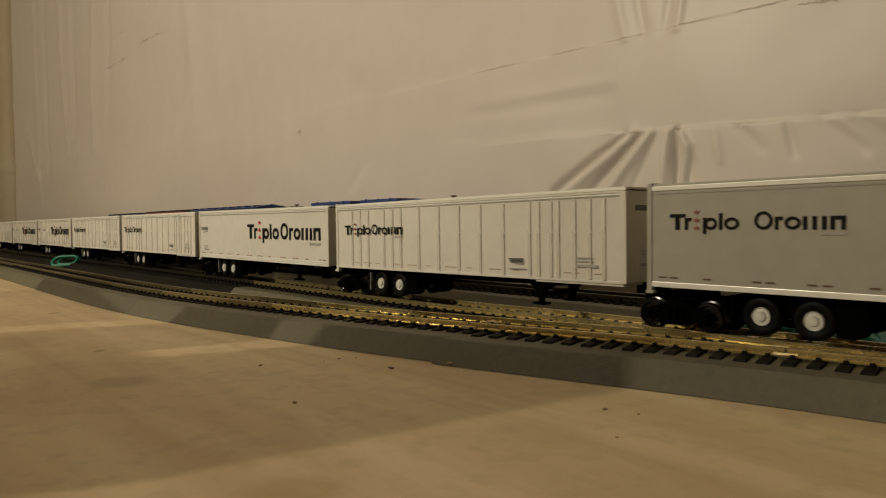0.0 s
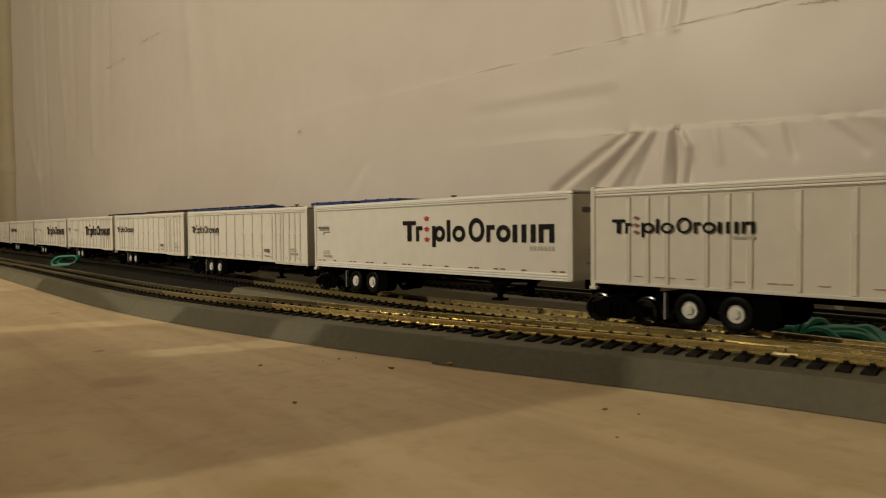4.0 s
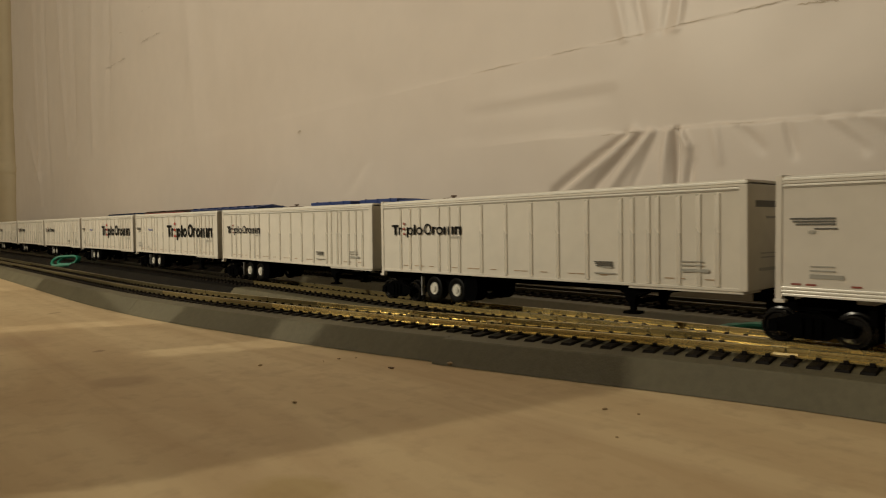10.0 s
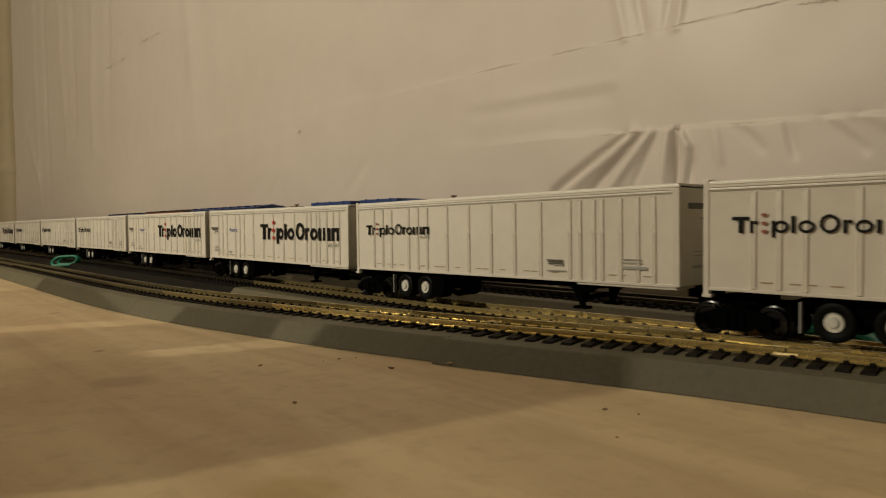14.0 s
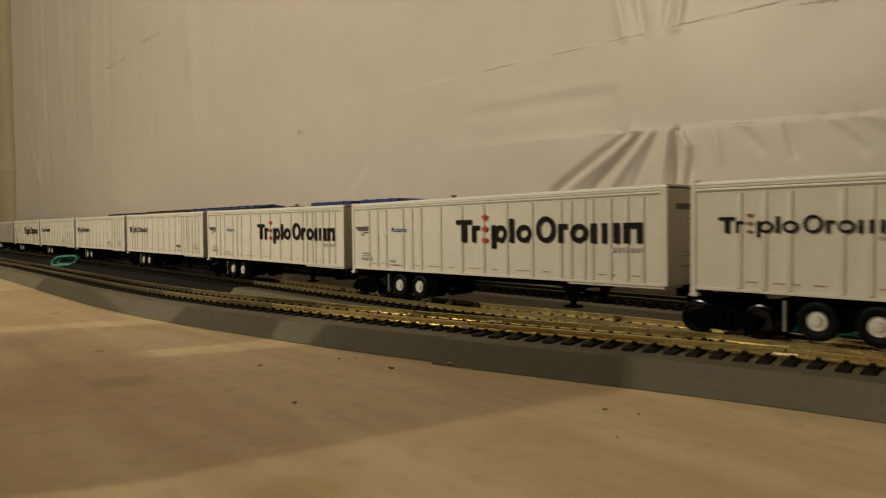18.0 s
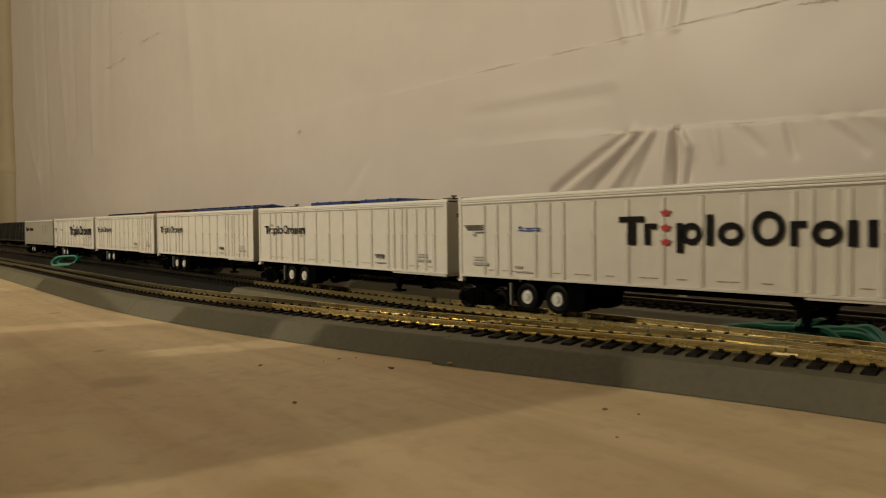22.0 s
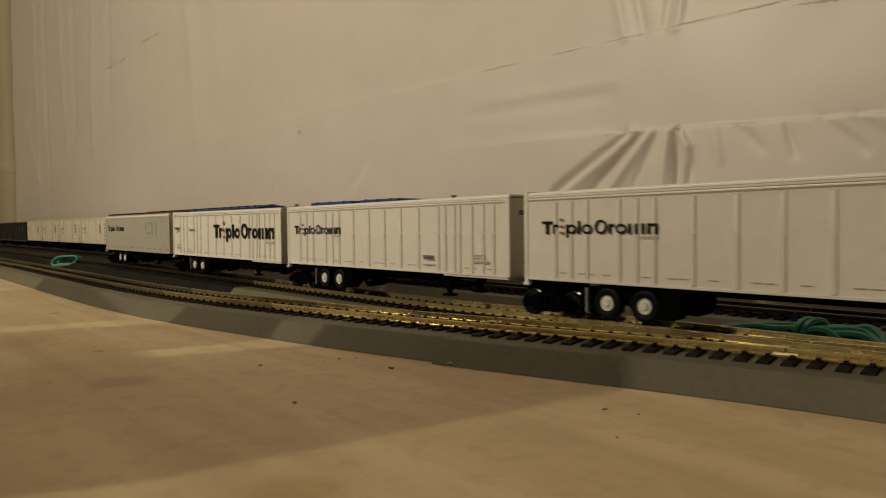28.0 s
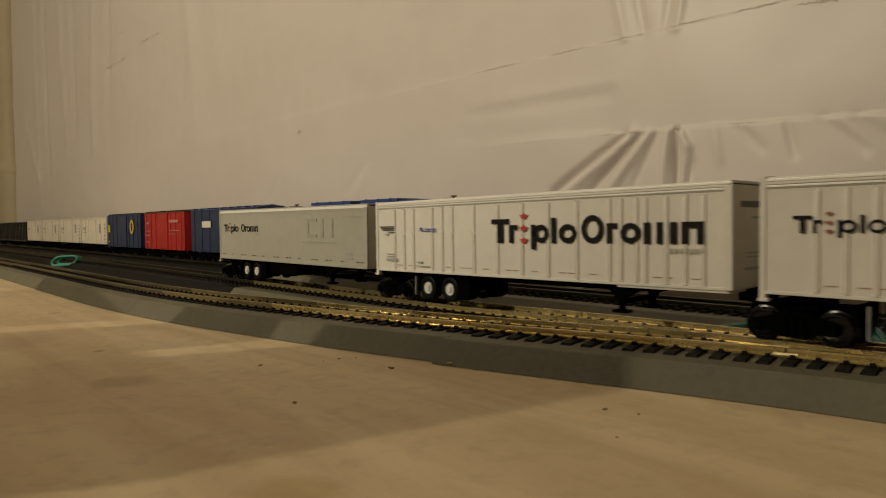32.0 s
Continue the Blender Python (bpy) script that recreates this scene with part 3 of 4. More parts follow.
# branch rails take three tones, darker towards the far end
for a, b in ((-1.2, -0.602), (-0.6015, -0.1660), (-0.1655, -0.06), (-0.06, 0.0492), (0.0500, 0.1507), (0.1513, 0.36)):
    rail_part(branch_track, cut_line(near_line, a, b), MID_BRASS if a > -0.17 and b < -0.03 else BRASS if b > -0.1 else FAR_RAIL)
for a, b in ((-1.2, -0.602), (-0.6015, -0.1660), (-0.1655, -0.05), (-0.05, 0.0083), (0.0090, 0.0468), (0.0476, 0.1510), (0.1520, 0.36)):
    rail_part(branch_track, cut_line(far_line, a, b), MID_BRASS if a > -0.17 and b < -0.03 else BRASS if b > -0.1 else FAR_RAIL)
JOINT = [(-0.0015, 0.0001), (0.0015, 0.0001), (0.0015, 0.0006), (0.0008, 0.0011), (-0.0008, 0.0011), (-0.0015, 0.0006)]


def joiner(track, line, s, half=0.0032):
    bm = bmesh.new()
    sweep(bm, plan_line(cut_line(line, s - half, s + half), RAIL_FOOT), JOINT)
    part("rail_joiner", as_mesh("rail_joiner", bm, JOINER), track, label="bright metal rail joiner")


for s in (-0.601, 0.0497, 0.1510):
    joiner(branch_track, near_line, s)
for s in (-0.601, 0.0087, 0.0472, 0.1515):
    joiner(branch_track, far_line, s)
box_part("rail_insulator", (0.0, 0.0040, -0.0012, 0.0012, 0.0, 0.0012), CREAM_INK, branch_track, "small pale plastic rail insulator").matrix_basis = plan_pose(0.1455, 0.0062, RAIL_FOOT + 0.0004, -17)
lay_ties(branch_track, branch_place, -1.15, 0.235, -0.60, 0.30)

main_track = thing("main_track", Matrix(), "straight main line with brass rails and black ties on grey roadbed", "model track")
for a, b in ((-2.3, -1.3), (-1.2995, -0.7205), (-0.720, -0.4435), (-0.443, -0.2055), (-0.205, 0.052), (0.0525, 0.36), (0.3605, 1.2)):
    bed_part(main_track, line_of(main_point, a, b, 0.03), 0.0003, mat=DARK_BED if b < -0.2 else BED, low=view_dip)
# main rails change tone by stretch, darkest at the far end
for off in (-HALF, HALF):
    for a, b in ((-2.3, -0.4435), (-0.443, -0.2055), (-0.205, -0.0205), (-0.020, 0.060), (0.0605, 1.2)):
        rail_part(main_track, [main_point(p, TRAIN_N + off) for p in graded([(a, b, 0.03)])], DULL_RAIL if b < -0.2 else MID_BRASS if b < 0 else BRASS, low=view_dip)
lay_ties(main_track, main_point, -2.2, 0.13, -0.60, 0.13, low=view_dip)
lay_ties(main_track, main_point, 0.236, 1.1, 0.236, 0.30, low=view_dip)

rear_track = thing("rear_track", Matrix(), "storage track with tarnished rails behind the main line", "model track")


def rear_place(s):
    return Vector((s, REAR_N))


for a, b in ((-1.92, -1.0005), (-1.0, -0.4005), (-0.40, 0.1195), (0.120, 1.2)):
    bed_part(rear_track, [rear_place(p) for p in graded([(a, b, 0.1)])], 0.0003, mat=DARK_BED if b < -0.39 else BED if b < 0.2 else SHADED_BED)
for off in (-HALF, HALF):
    for a, b in ((-1.92, -0.4005), (-0.40, 0.1195), (0.120, 1.2)):
        rail_part(rear_track, [Vector((p, REAR_N + off)) for p in graded([(a, b, 0.1)])], DULL_RAIL)
lay_ties(rear_track, rear_place, -1.9, 1.1, -0.50, 0.45)


RUST_DASH = material("faded_brown_print", (0.36, 0.24, 0.14), 0.5)
FLAP = material("grey_mud_flap", (0.26, 0.255, 0.25), 0.5, grain=0.2, grain_scale=300)
PRINT_GREY = material("dark_grey_print", (0.09, 0.085, 0.075), 0.5)
RAIL_LINE = material("dark_rail_underline", (0.36, 0.33, 0.28), 0.6, grain=0.3, grain_scale=200)
DULL_RED = material("dull_red_print", (0.26, 0.055, 0.04), 0.5)
THIN_INK = material("thin_grey_print", (0.46, 0.44, 0.40), 0.55)

# ---- the moving train: road-and-rail trailers ----
LENGTH, PITCH = 0.1854, 0.19333
BODY_Z, TOP_Z, SIDE = 0.0147, 0.0483, 0.0150
WHEEL_R = 0.0048
POSTS = (0.0157, 0.0231, 0.0303, 0.0440, 0.0510, 0.0578, 0.0717, 0.0859, 0.0995, 0.1129, 0.1265, 0.1408, 0.1455, 0.1517, 0.1552, 0.1629, 0.1698, 0.1760)
FACE = -SIDE - 0.0001


def ring(bm, cx, cz, rx, rz, thick, y0, y1, steps=22):
    outer = [(cx + rx * math.cos(6.28319 * i / steps), cz + rz * math.sin(6.28319 * i / steps)) for i in range(steps)]
    inner = [(cx + (rx - thick) * math.cos(6.28319 * i / steps), cz + (rz - thick) * math.sin(6.28319 * i / steps)) for i in range(steps)]
    a = [bm.verts.new((x, y0, z)) for x, z in outer]
    b = [bm.verts.new((x, y0, z)) for x, z in inner]
    c = [bm.verts.new((x, y1, z)) for x, z in outer]
    for i in range(steps):
        j = (i + 1) % steps
        bm.faces.new((a[i], a[j], b[j], b[i]))
        bm.faces.new((a[i], c[i], c[j], a[j]))


def crown(bm, cx, cz, rad, y0, y1):
    """A small flat shape with a three-pointed top."""
    pts = [(-0.55, -0.55), (0.55, -0.55), (0.75, -0.05), (1.15, 0.30), (0.45, 0.25), (0.0, 0.70), (-0.45, 0.25), (-1.15, 0.30), (-0.75, -0.05)]
    prism(bm, [(cx + rad * x, cz + rad * z) for x, z in pts], y0, y1)


def wordmark(trailer, x0, x1, z0, z1, spaced=False, face=FACE, stroke=1.0, red=None):
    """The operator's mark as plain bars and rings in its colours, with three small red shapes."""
    w, h, t = x1 - x0, z1 - z0, (z1 - z0) * 0.19
    low, mid = h * 0.74, z0

    def fx(a):
        if spaced:
            a = a * 0.93 if a < 0.48 else 0.52 + (a - 0.48) * 0.93
        return x0 + a * w

    def one(make, mat=INK, name="print"):
        bm = bmesh.new()
        make(bm)
        part(name, as_mesh("print", bm, mat), trailer)
    y0, y1 = face - 0.0002, face
    bars = [(0.0, 0.105, h * 0.79, h), (0.036, 0.070, 0, h * 0.80), (0.107, 0.130, 0, low), (0.130, 0.156, low - t * 1.05, low), (0.233, 0.258, -h * 0.26, low), (0.342, 0.3655, 0, h),
            (0.611, 0.633, 0, low), (0.633, 0.660, low - t * 1.05, low), (0.770, 0.796, 0, low), (0.822, 0.848, 0, low), (0.874, 0.900, 0, low), (0.918, 0.943, 0, low), (0.975, 1.0, 0, low), (0.943, 0.975, low - t * 1.1, low)]
    rings = [(0.288, 0.040, low), (0.4258, 0.0445, low), (0.545, 0.0515, h * 1.06), (0.7145, 0.0425, low)]
    for a, b, c, e in bars:
        thin = (b - a) * w * (1 - stroke) / 2 if b - a < 0.04 else 0.0
        one(lambda bm: boxes(bm, (fx(a) + thin, fx(a) + (b - a) * w - thin, y0, y1, mid + c, mid + e)))
    for c, rx, hh in rings:
        one(lambda bm: ring(bm, fx(c), mid + hh / 2, rx * w, hh / 2, t * 1.08 * stroke, y0, y1))
    for k in (0.09, 0.53, 0.98):
        one(lambda bm: crown(bm, fx(0.191), mid + h * k * 1.12, h * 0.20, y0, y1), red or RED_INK, "emblem")
    for k in range(7):
        a = 0.866 + 0.0198 * k
        box_part("print", (fx(a), fx(a) + 0.0125 * w, y0, y1, mid - h * 0.31, mid - h * 0.15), THIN_INK, trailer)


def dashes(trailer, marks, mat, z, h, y=FACE, name="print"):
    for a, b in marks:
        box_part(name, (a, b, y - 0.0002, y, z, z + h), mat, trailer)


def tyre_shape(bm):
    lathe(bm, [(-0.0015, 0.0030), (-0.0019, 0.0038), (-0.0020, 0.0050), (-0.0017, 0.0056), (-0.0009, 0.0058), (0.0009, 0.0058), (0.0017, 0.0056), (0.0020, 0.0050), (0.0019, 0.0040), (0.0015, 0.0032)], 28)


def hub_shape(bm):
    lathe(bm, [(0.0016, 0.0029), (-0.0014, 0.0029), (-0.0020, 0.0027), (-0.0017, 0.0024), (-0.0018, 0.0016), (-0.0024, 0.0013), (-0.0025, 0.0007)], 24)


def wheelset_shape(bm):
    for sgn in (-1, 1):
        ringset = [(sgn * 0.0066, 0.0056), (sgn * 0.0073, 0.0055), (sgn * 0.0075, 0.0049), (sgn * 0.0095, 0.0047), (sgn * 0.0096, 0.0040), (sgn * 0.0088, 0.0036), (sgn * 0.0090, 0.0016), (sgn * 0.0104, 0.0013), (sgn * 0.0106, 0.0008)]
        lathe(bm, ringset, 26)
        for i in range(4):
            a = i * math.pi / 2
            boxes(bm, (math.cos(a) * 0.0027 - 0.0004, math.cos(a) * 0.0027 + 0.0004, min(sgn * 0.0086, sgn * 0.0092), max(sgn * 0.0086, sgn * 0.0092), math.sin(a) * 0.0027 - 0.0004, math.sin(a) * 0.0027 + 0.0004))
    lathe(bm, [(-0.0066, 0.0011), (0.0066, 0.0011)], 12)


def bogie_shape(bm):
    for sgn in (-1, 1):
        y0, y1 = (0.0100, 0.0122) if sgn > 0 else (-0.0122, -0.0100)
        prism(bm, [(-0.0032, 0.0036), (-0.0032, 0.0066), (0.0005, 0.0076), (0.0050, 0.0094), (0.0122, 0.0094), (0.0167, 0.0076), (0.0204, 0.0066), (0.0204, 0.0036), (0.0160, 0.0036), (0.0130, 0.0020), (0.0042, 0.0020), (0.0012, 0.0036)], y0, y1)
        ya, yb = (y1, y1 + 0.0008) if sgn > 0 else (y0 - 0.0008, y0)
        for x in (-0.0016, 0.0187):
            boxes(bm, (x - 0.0013, x + 0.0013, ya, yb, 0.0034, 0.0062))
        for x in (0.0060, 0.0086, 0.0112):
            boxes(bm, (x - 0.0008, x + 0.0008, ya, yb, 0.0030, 0.0080))
    boxes(bm, (0.0066, 0.0106, -0.0100, 0.0100, 0.0036, 0.0100), (-0.006, 0.0235, -0.0030, 0.0030, 0.0088, 0.0112), (0.0030, 0.0142, -0.0080, 0.0080, 0.0100, 0.0128))
    boxes(bm, (-0.0072, -0.0050, -0.0046, 0.0046, 0.0080, 0.0126), (0.0225, 0.0245, -0.0090, 0.0090, 0.0070, 0.0120))


WHEELSETS = []



def road_trailer(kind, mark, label):
    """A white box trailer on road wheels, its tail carried by a rail bogie. Origin: tail end at rail height."""
    trailer = thing("rail_trailer", Matrix(), label, "trailer", "trailers of the moving train")
    skin = {"grey": GREY_BOX, "ribbed": RIBBED_WHITE}.get(kind, WHITE)
    L, B, T, W = LENGTH, BODY_Z, TOP_Z, SIDE
    face = -W - (0.00055 if kind == "ribbed" else 0.0001)
    # walls
    box_part("side_wall", (0.0020, L - 0.0012, -W, -W + 0.0010, B, T - 0.0006), skin, trailer)
    box_part("side_wall", (0.0020, L - 0.0012, W - 0.0010, W, B, T - 0.0006), skin, trailer)
    box_part("floor", (0.0020, L - 0.0012, -W + 0.0010, W - 0.0010, B + 0.0002, B + 0.0022), BLACK, trailer)
    box_part("roof", (0.0016, L - 0.0006, -W + 0.0003, W - 0.0003, T - 0.0005, T + 0.0004), skin, trailer, bevel=0.0003)
    box_part("front_wall", (L - 0.0012, L, -W + 0.0004, W - 0.0004, B - 0.0001, T - 0.0010), DOOR, trailer, bevel=0.0003)
    for sgn in (-1, 1):
        box_part("corner_post", (L - 0.0024, L + 0.0003, sgn * W - 0.0007, sgn * W + 0.0003 * sgn + 0.0007, B, T - 0.0012), skin, trailer, bevel=0.0003)
    # tail frame and doors
    box_part("tail_frame", (0.0, 0.0019, -W - 0.0003, -W + 0.0017, B - 0.0026, T + 0.0008), skin, trailer, bevel=0.0003)
    box_part("tail_frame", (0.0, 0.0019, W - 0.0017, W + 0.0003, B - 0.0026, T + 0.0008), skin, trailer, bevel=0.0003)
    box_part("tail_header", (0.0, 0.0019, -W + 0.0017, W - 0.0017, T - 0.0020, T + 0.0008), skin, trailer)
    box_part("tail_sill", (0.0, 0.0019, -W + 0.0017, W - 0.0017, B - 0.0004, B + 0.0020), skin, trailer)
    for sgn in (-1, 1):
        a, b = (-W + 0.0017, -0.0002) if sgn < 0 else (0.0002, W - 0.0017)
        box_part("tail_door", (0.0004, 0.0016, a, b, B + 0.0020, T - 0.0020), DOOR, trailer)
        box_part("bumper_foot", (0.0, 0.0030, sgn * W - 0.0011, sgn * W + 0.0011, B - 0.0024, B - 0.0014), skin, trailer, bevel=0.0002)
    # top and bottom rails
    for sgn in (-1, 1):
        def y_of(out, deep=0.0009):
            return (-W - out, -W + deep) if sgn < 0 else (W - deep, W + out)
        if kind == "grey":
            box_part("top_rail", (0.0019, L, *y_of(0.0004), T - 0.0019, T - 0.0004), ALU, trailer, bevel=0.0002)
            box_part("bottom_rail", (0.0019, L - 0.001, *y_of(0.0003), B - 0.0002, B + 0.0016), skin if "last" in label else ALU, trailer, bevel=0.0002)
        else:
            for k, (z, h, out) in enumerate(((T - 0.0009, 0.0008, 0.0003), (T - 0.0018, 0.0006, 0.0005), (T - 0.0026, 0.0006, 0.0003))):
                box_part("top_rail", (0.0019, L, *y_of(out), z, z + h), ALU if k != 1 else skin, trailer, bevel=0.00012)
            if kind == "smooth":
                for z in (B - 0.0004, B + 0.0006, B + 0.0016):
                    box_part("bottom_rail", (0.0019, L - 0.001, *y_of(0.0004), z, z + 0.0007), ALU, trailer, bevel=0.00015)
            else:
                box_part("bottom_rail", (0.0019, L - 0.001, *y_of(0.0004), B - 0.0002, B + 0.0008), skin, trailer, bevel=0.00015)
    # thin darker strip just below the top rail
    box_part("panel_seam", (0.0020, L - 0.0026, -W - 0.0002, -W, T - 0.0031, T - 0.0027), RAIL_LINE, trailer)
    if kind == "ribbed":
        def post(bm):
            prism(bm, [(-0.0009, 0.0), (-0.0006, 0.00048), (0.00085, 0.00048), (0.0009, 0.0)], 0.0, T - 0.0033 - B - 0.0012)
        me = shared("post", post, RIB)
        for x in POSTS:
            part("post", me, trailer, Matrix.Translation((x, -W, B + 0.0010)) @ Matrix(((1, 0, 0, 0), (0, 0, -1, 0), (0, 1, 0, 0), (0, 0, 0, 1))))
        for x in POSTS[::2]:
            box_part("post", (x - 0.001, x + 0.001, W, W + 0.0005, B + 0.001, T - 0.0022), RIB, trailer)
        dashes(trailer, [(a + o, a + o + 0.0032) for a, two in ((0.0180, 0), (0.0262, 1), (0.0370, 0), (0.0530, 0), (0.0630, 1), (0.0770, 0), (0.0905, 1), (0.1045, 0), (0.1180, 1), (0.1320, 0), (0.1580, 1), (0.1720, 0)) for o in ((0.0, 0.0040) if two else (0.0,))], RUST_DASH, B + 0.0029, 0.0003, -W - 0.0001)
        box_part("floor_step", (0.1440, 0.1840, -W + 0.0002, W - 0.0002, B - 0.0010, B + 0.0002), skin, trailer)
    else:
        dashes(trailer, [(0.0045 + i * 0.0155 + o, 0.0071 + i * 0.0155 + o) for i in range(12) for o in ((0.0, 0.0040) if i % 3 != 1 else (0.0,))], DULL_RED if kind == "smooth" else BROWN, B + 0.0029, 0.0005, face)
    # printing: the operator's mark and unreadable data blocks as bars
    if mark == "big":
        wordmark(trailer, 0.0829, 0.1765, 0.0289, 0.0386, face=face)
        for k in range(3):
            dashes(trailer, [(0.0040 + 0.0008 * k, 0.0160)], PRINT_GREY, 0.0362 - k * 0.0008, 0.0005, face)
        dashes(trailer, [(0.0105, 0.0165)], PRINT_GREY, 0.0334, 0.0004, face)
        dashes(trailer, [(0.0090, 0.0108)], PALE_INK, 0.0322, 0.0009, face)
        dashes(trailer, [(0.0095, 0.0160)], PALE_INK, 0.0228, 0.0004, face)
        dashes(trailer, [(0.0095, 0.0160)], PALE_INK, 0.0216, 0.0004, face)
        dashes(trailer, [(0.0095, 0.0182)], PALE_INK, 0.0196, 0.0012, face)
        if kind == "ribbed":
            dashes(trailer, [(0.0388, 0.0470)], BLUE_INK, 0.0348, 0.0004, face)
            dashes(trailer, [(0.0382, 0.0470)], BLUE_INK, 0.0339, 0.0004, face)
            dashes(trailer, [(0.0352, 0.0382)], BLUE_INK, 0.0341, 0.0003, face)
            dashes(trailer, [(0.0358, 0.0372)], BLUE_INK, 0.0348, 0.0010, face)
            dashes(trailer, [(0.0335, 0.0372)], PALE_INK, 0.0190, 0.0009, face)
            dashes(trailer, [(0.0340, 0.0430)], PALE_INK, 0.0174, 0.0004, face)
    elif mark == "small":
        wordmark(trailer, 0.0095, 0.0595, 0.0324, 0.0373, face=face, stroke=0.82, red=DULL_RED)
        for k in range(3):
            dashes(trailer, [(0.1300 + 0.0004 * k, 0.1378)], PRINT_GREY, 0.0222 - k * 0.0007, 0.0004, face)
        dashes(trailer, [(0.1330, 0.1378)], PALE_INK, 0.0204, 0.0005, face)
        dashes(trailer, [(0.1300, 0.1392)], PALE_INK, 0.0182, 0.0004, face)
        dashes(trailer, [(0.1640, 0.1715)], PALE_INK, 0.0232, 0.0004, face)
        dashes(trailer, [(0.1640, 0.1715)], PALE_INK, 0.0220, 0.0004, face)
        dashes(trailer, [(0.1640, 0.1735)], PALE_INK, 0.0200, 0.0010, face)
    else:
        wordmark(trailer, 0.0085, 0.0605, 0.0335, 0.0386, True, face=face, stroke=0.85, red=DULL_RED)
        for a, b, c, e in ((0.1235, 0.1260, 0.0305, 0.0415), (0.1260, 0.1350, 0.0395, 0.0415), (0.1260, 0.1350, 0.0305, 0.0325), (0.1395, 0.1420, 0.0305, 0.0415), (0.1500, 0.1523, 0.0305, 0.0415)):
            box_part("print", (a, b, face - 0.0002, face, c, e), FAINT, trailer)
        dashes(trailer, [(0.1180, 0.1545)], FAINT, 0.0275, 0.0006, face)
        dashes(trailer, [(0.1620, 0.1790)], FAINT, 0.0415, 0.0008, face)
        dashes(trailer, [(0.1640, 0.1705), (0.1800, 0.1830)], PALE_INK, 0.0215, 0.0012, face)
        dashes(trailer, [(0.1640, 0.1715)], PALE_INK, 0.0190, 0.0008, face)
    # data lines on the nose
    for z, h, a, b, m in ((T - 0.0115, 0.0007, -0.0020, 0.0080, PALE_INK), (T - 0.0080, 0.0020, -0.0095, 0.0090, PRINT_GREY), (0.0258, 0.0004, -0.006, 0.006, PALE_INK), (0.0245, 0.0004, -0.006, 0.006, PALE_INK), (0.0205, 0.0010, -0.007, 0.006, PALE_INK)):
        box_part("print", (L, L + 0.0002, a, b, z, z + h), m, trailer)
    # running gear
    axle = {"grey": (0.0368, 0.0516)}.get(kind, (0.0368, 0.0522))
    for x in axle:
        for sgn in (-1, 1):
            wheel = part("road_wheel", shared("tyre", tyre_shape, TYRE, True), trailer, pose(x, sgn * 0.0102, 0.0073, 0, 0, 0 if sgn < 0 else 180))
            part("hub", shared("hub", hub_shape, HUB, True), wheel)

    def suspension(bm):
        boxes(bm, (0.0310, 0.0640, -0.0090, 0.0090, 0.0070, BODY_Z))
        for y0, y1 in ((-0.0122, -0.0060), (0.0060, 0.0122)):
            prism(bm, [(0.0575, 0.0032), (0.0575, BODY_Z), (0.0640, BODY_Z), (0.0654, 0.0120), (0.0660, 0.0088), (0.0654, 0.0058), (0.0640, 0.0038), (0.0620, 0.0030)], y0, y1)
    part("suspension", shared("suspension", suspension, BLACK), trailer)
    box_part("mud_flap", (0.0277, 0.0283, -0.0124, -0.0106, 0.0035, 0.0125), FLAP if kind != "grey" else BLACK, trailer)
    box_part("mud_flap", (0.0268, 0.0274, 0.0085, 0.0145, 0.0035, 0.0130), BLACK, trailer)
    if kind == "grey":
        box_part("slider_box", (0.0725, 0.1060, -0.0125, 0.0125, 0.0070, BODY_Z), BLACK, trailer, bevel=0.001)
    box_part("frame_rail", (0.0700, 0.1500, -0.0070, -0.0055, 0.0118, BODY_Z), BLACK, trailer)
    box_part("frame_rail", (0.0700, 0.1500, 0.0055, 0.0070, 0.0118, BODY_Z), BLACK, trailer)
    for sgn in (-1, 1):
        def leg(bm):
            boxes(bm, (-0.0012, 0.0012, -0.0012, 0.0012, -0.0082, 0.0))
            boxes(bm, (-0.0009, 0.0009, -0.0009, 0.0009, -0.0100, -0.0080))
        gear = part("landing_leg", shared("landing_leg", leg, BLACK), trailer, (0.1425, sgn * 0.0098, BODY_Z + 0.0002))
        box_part("landing_foot", (-0.0030, 0.0030, -0.0022, 0.0022, -0.0108, -0.0098), BLACK, gear, bevel=0.0003)

        def brace(bm):
            prism(bm, [(0.0010, -0.0060), (0.0016, -0.0050), (0.0125, 0.0), (0.0105, 0.0)], -0.0005, 0.0005)
        part("brace", shared("brace", brace, BLACK), gear)
    for sgn in (-1, 1):
        def gusset(bm):
            prism(bm, [(-0.0085, 0.0), (0.0105, 0.0), (0.0072, -0.0026), (0.0022, -0.0040), (0.0016, -0.0062), (-0.0016, -0.0062), (-0.0026, -0.0036)], -0.0006, 0.0006)
        part("gusset", shared("gusset", gusset, BLACK), trailer, (0.1425, sgn * 0.0112, BODY_Z))
    box_part("cross_tube", (0.1415, 0.1435, -0.0086, 0.0086, 0.0075, 0.0090), BLACK, trailer)
    box_part("gear_plate", (0.1360, 0.1580, -0.0115, 0.0115, BODY_Z - 0.0022, BODY_Z - 0.0008), BLACK, trailer)
    box_part("coupling_tongue", (L - 0.004, L + 0.0066, -0.0030, 0.0030, 0.0106, BODY_Z), BLACK, trailer, bevel=0.0004)
    bogie = part("rail_bogie", shared("bogie", bogie_shape, BLACK), trailer, label="black two-axle rail bogie under the trailer tail")
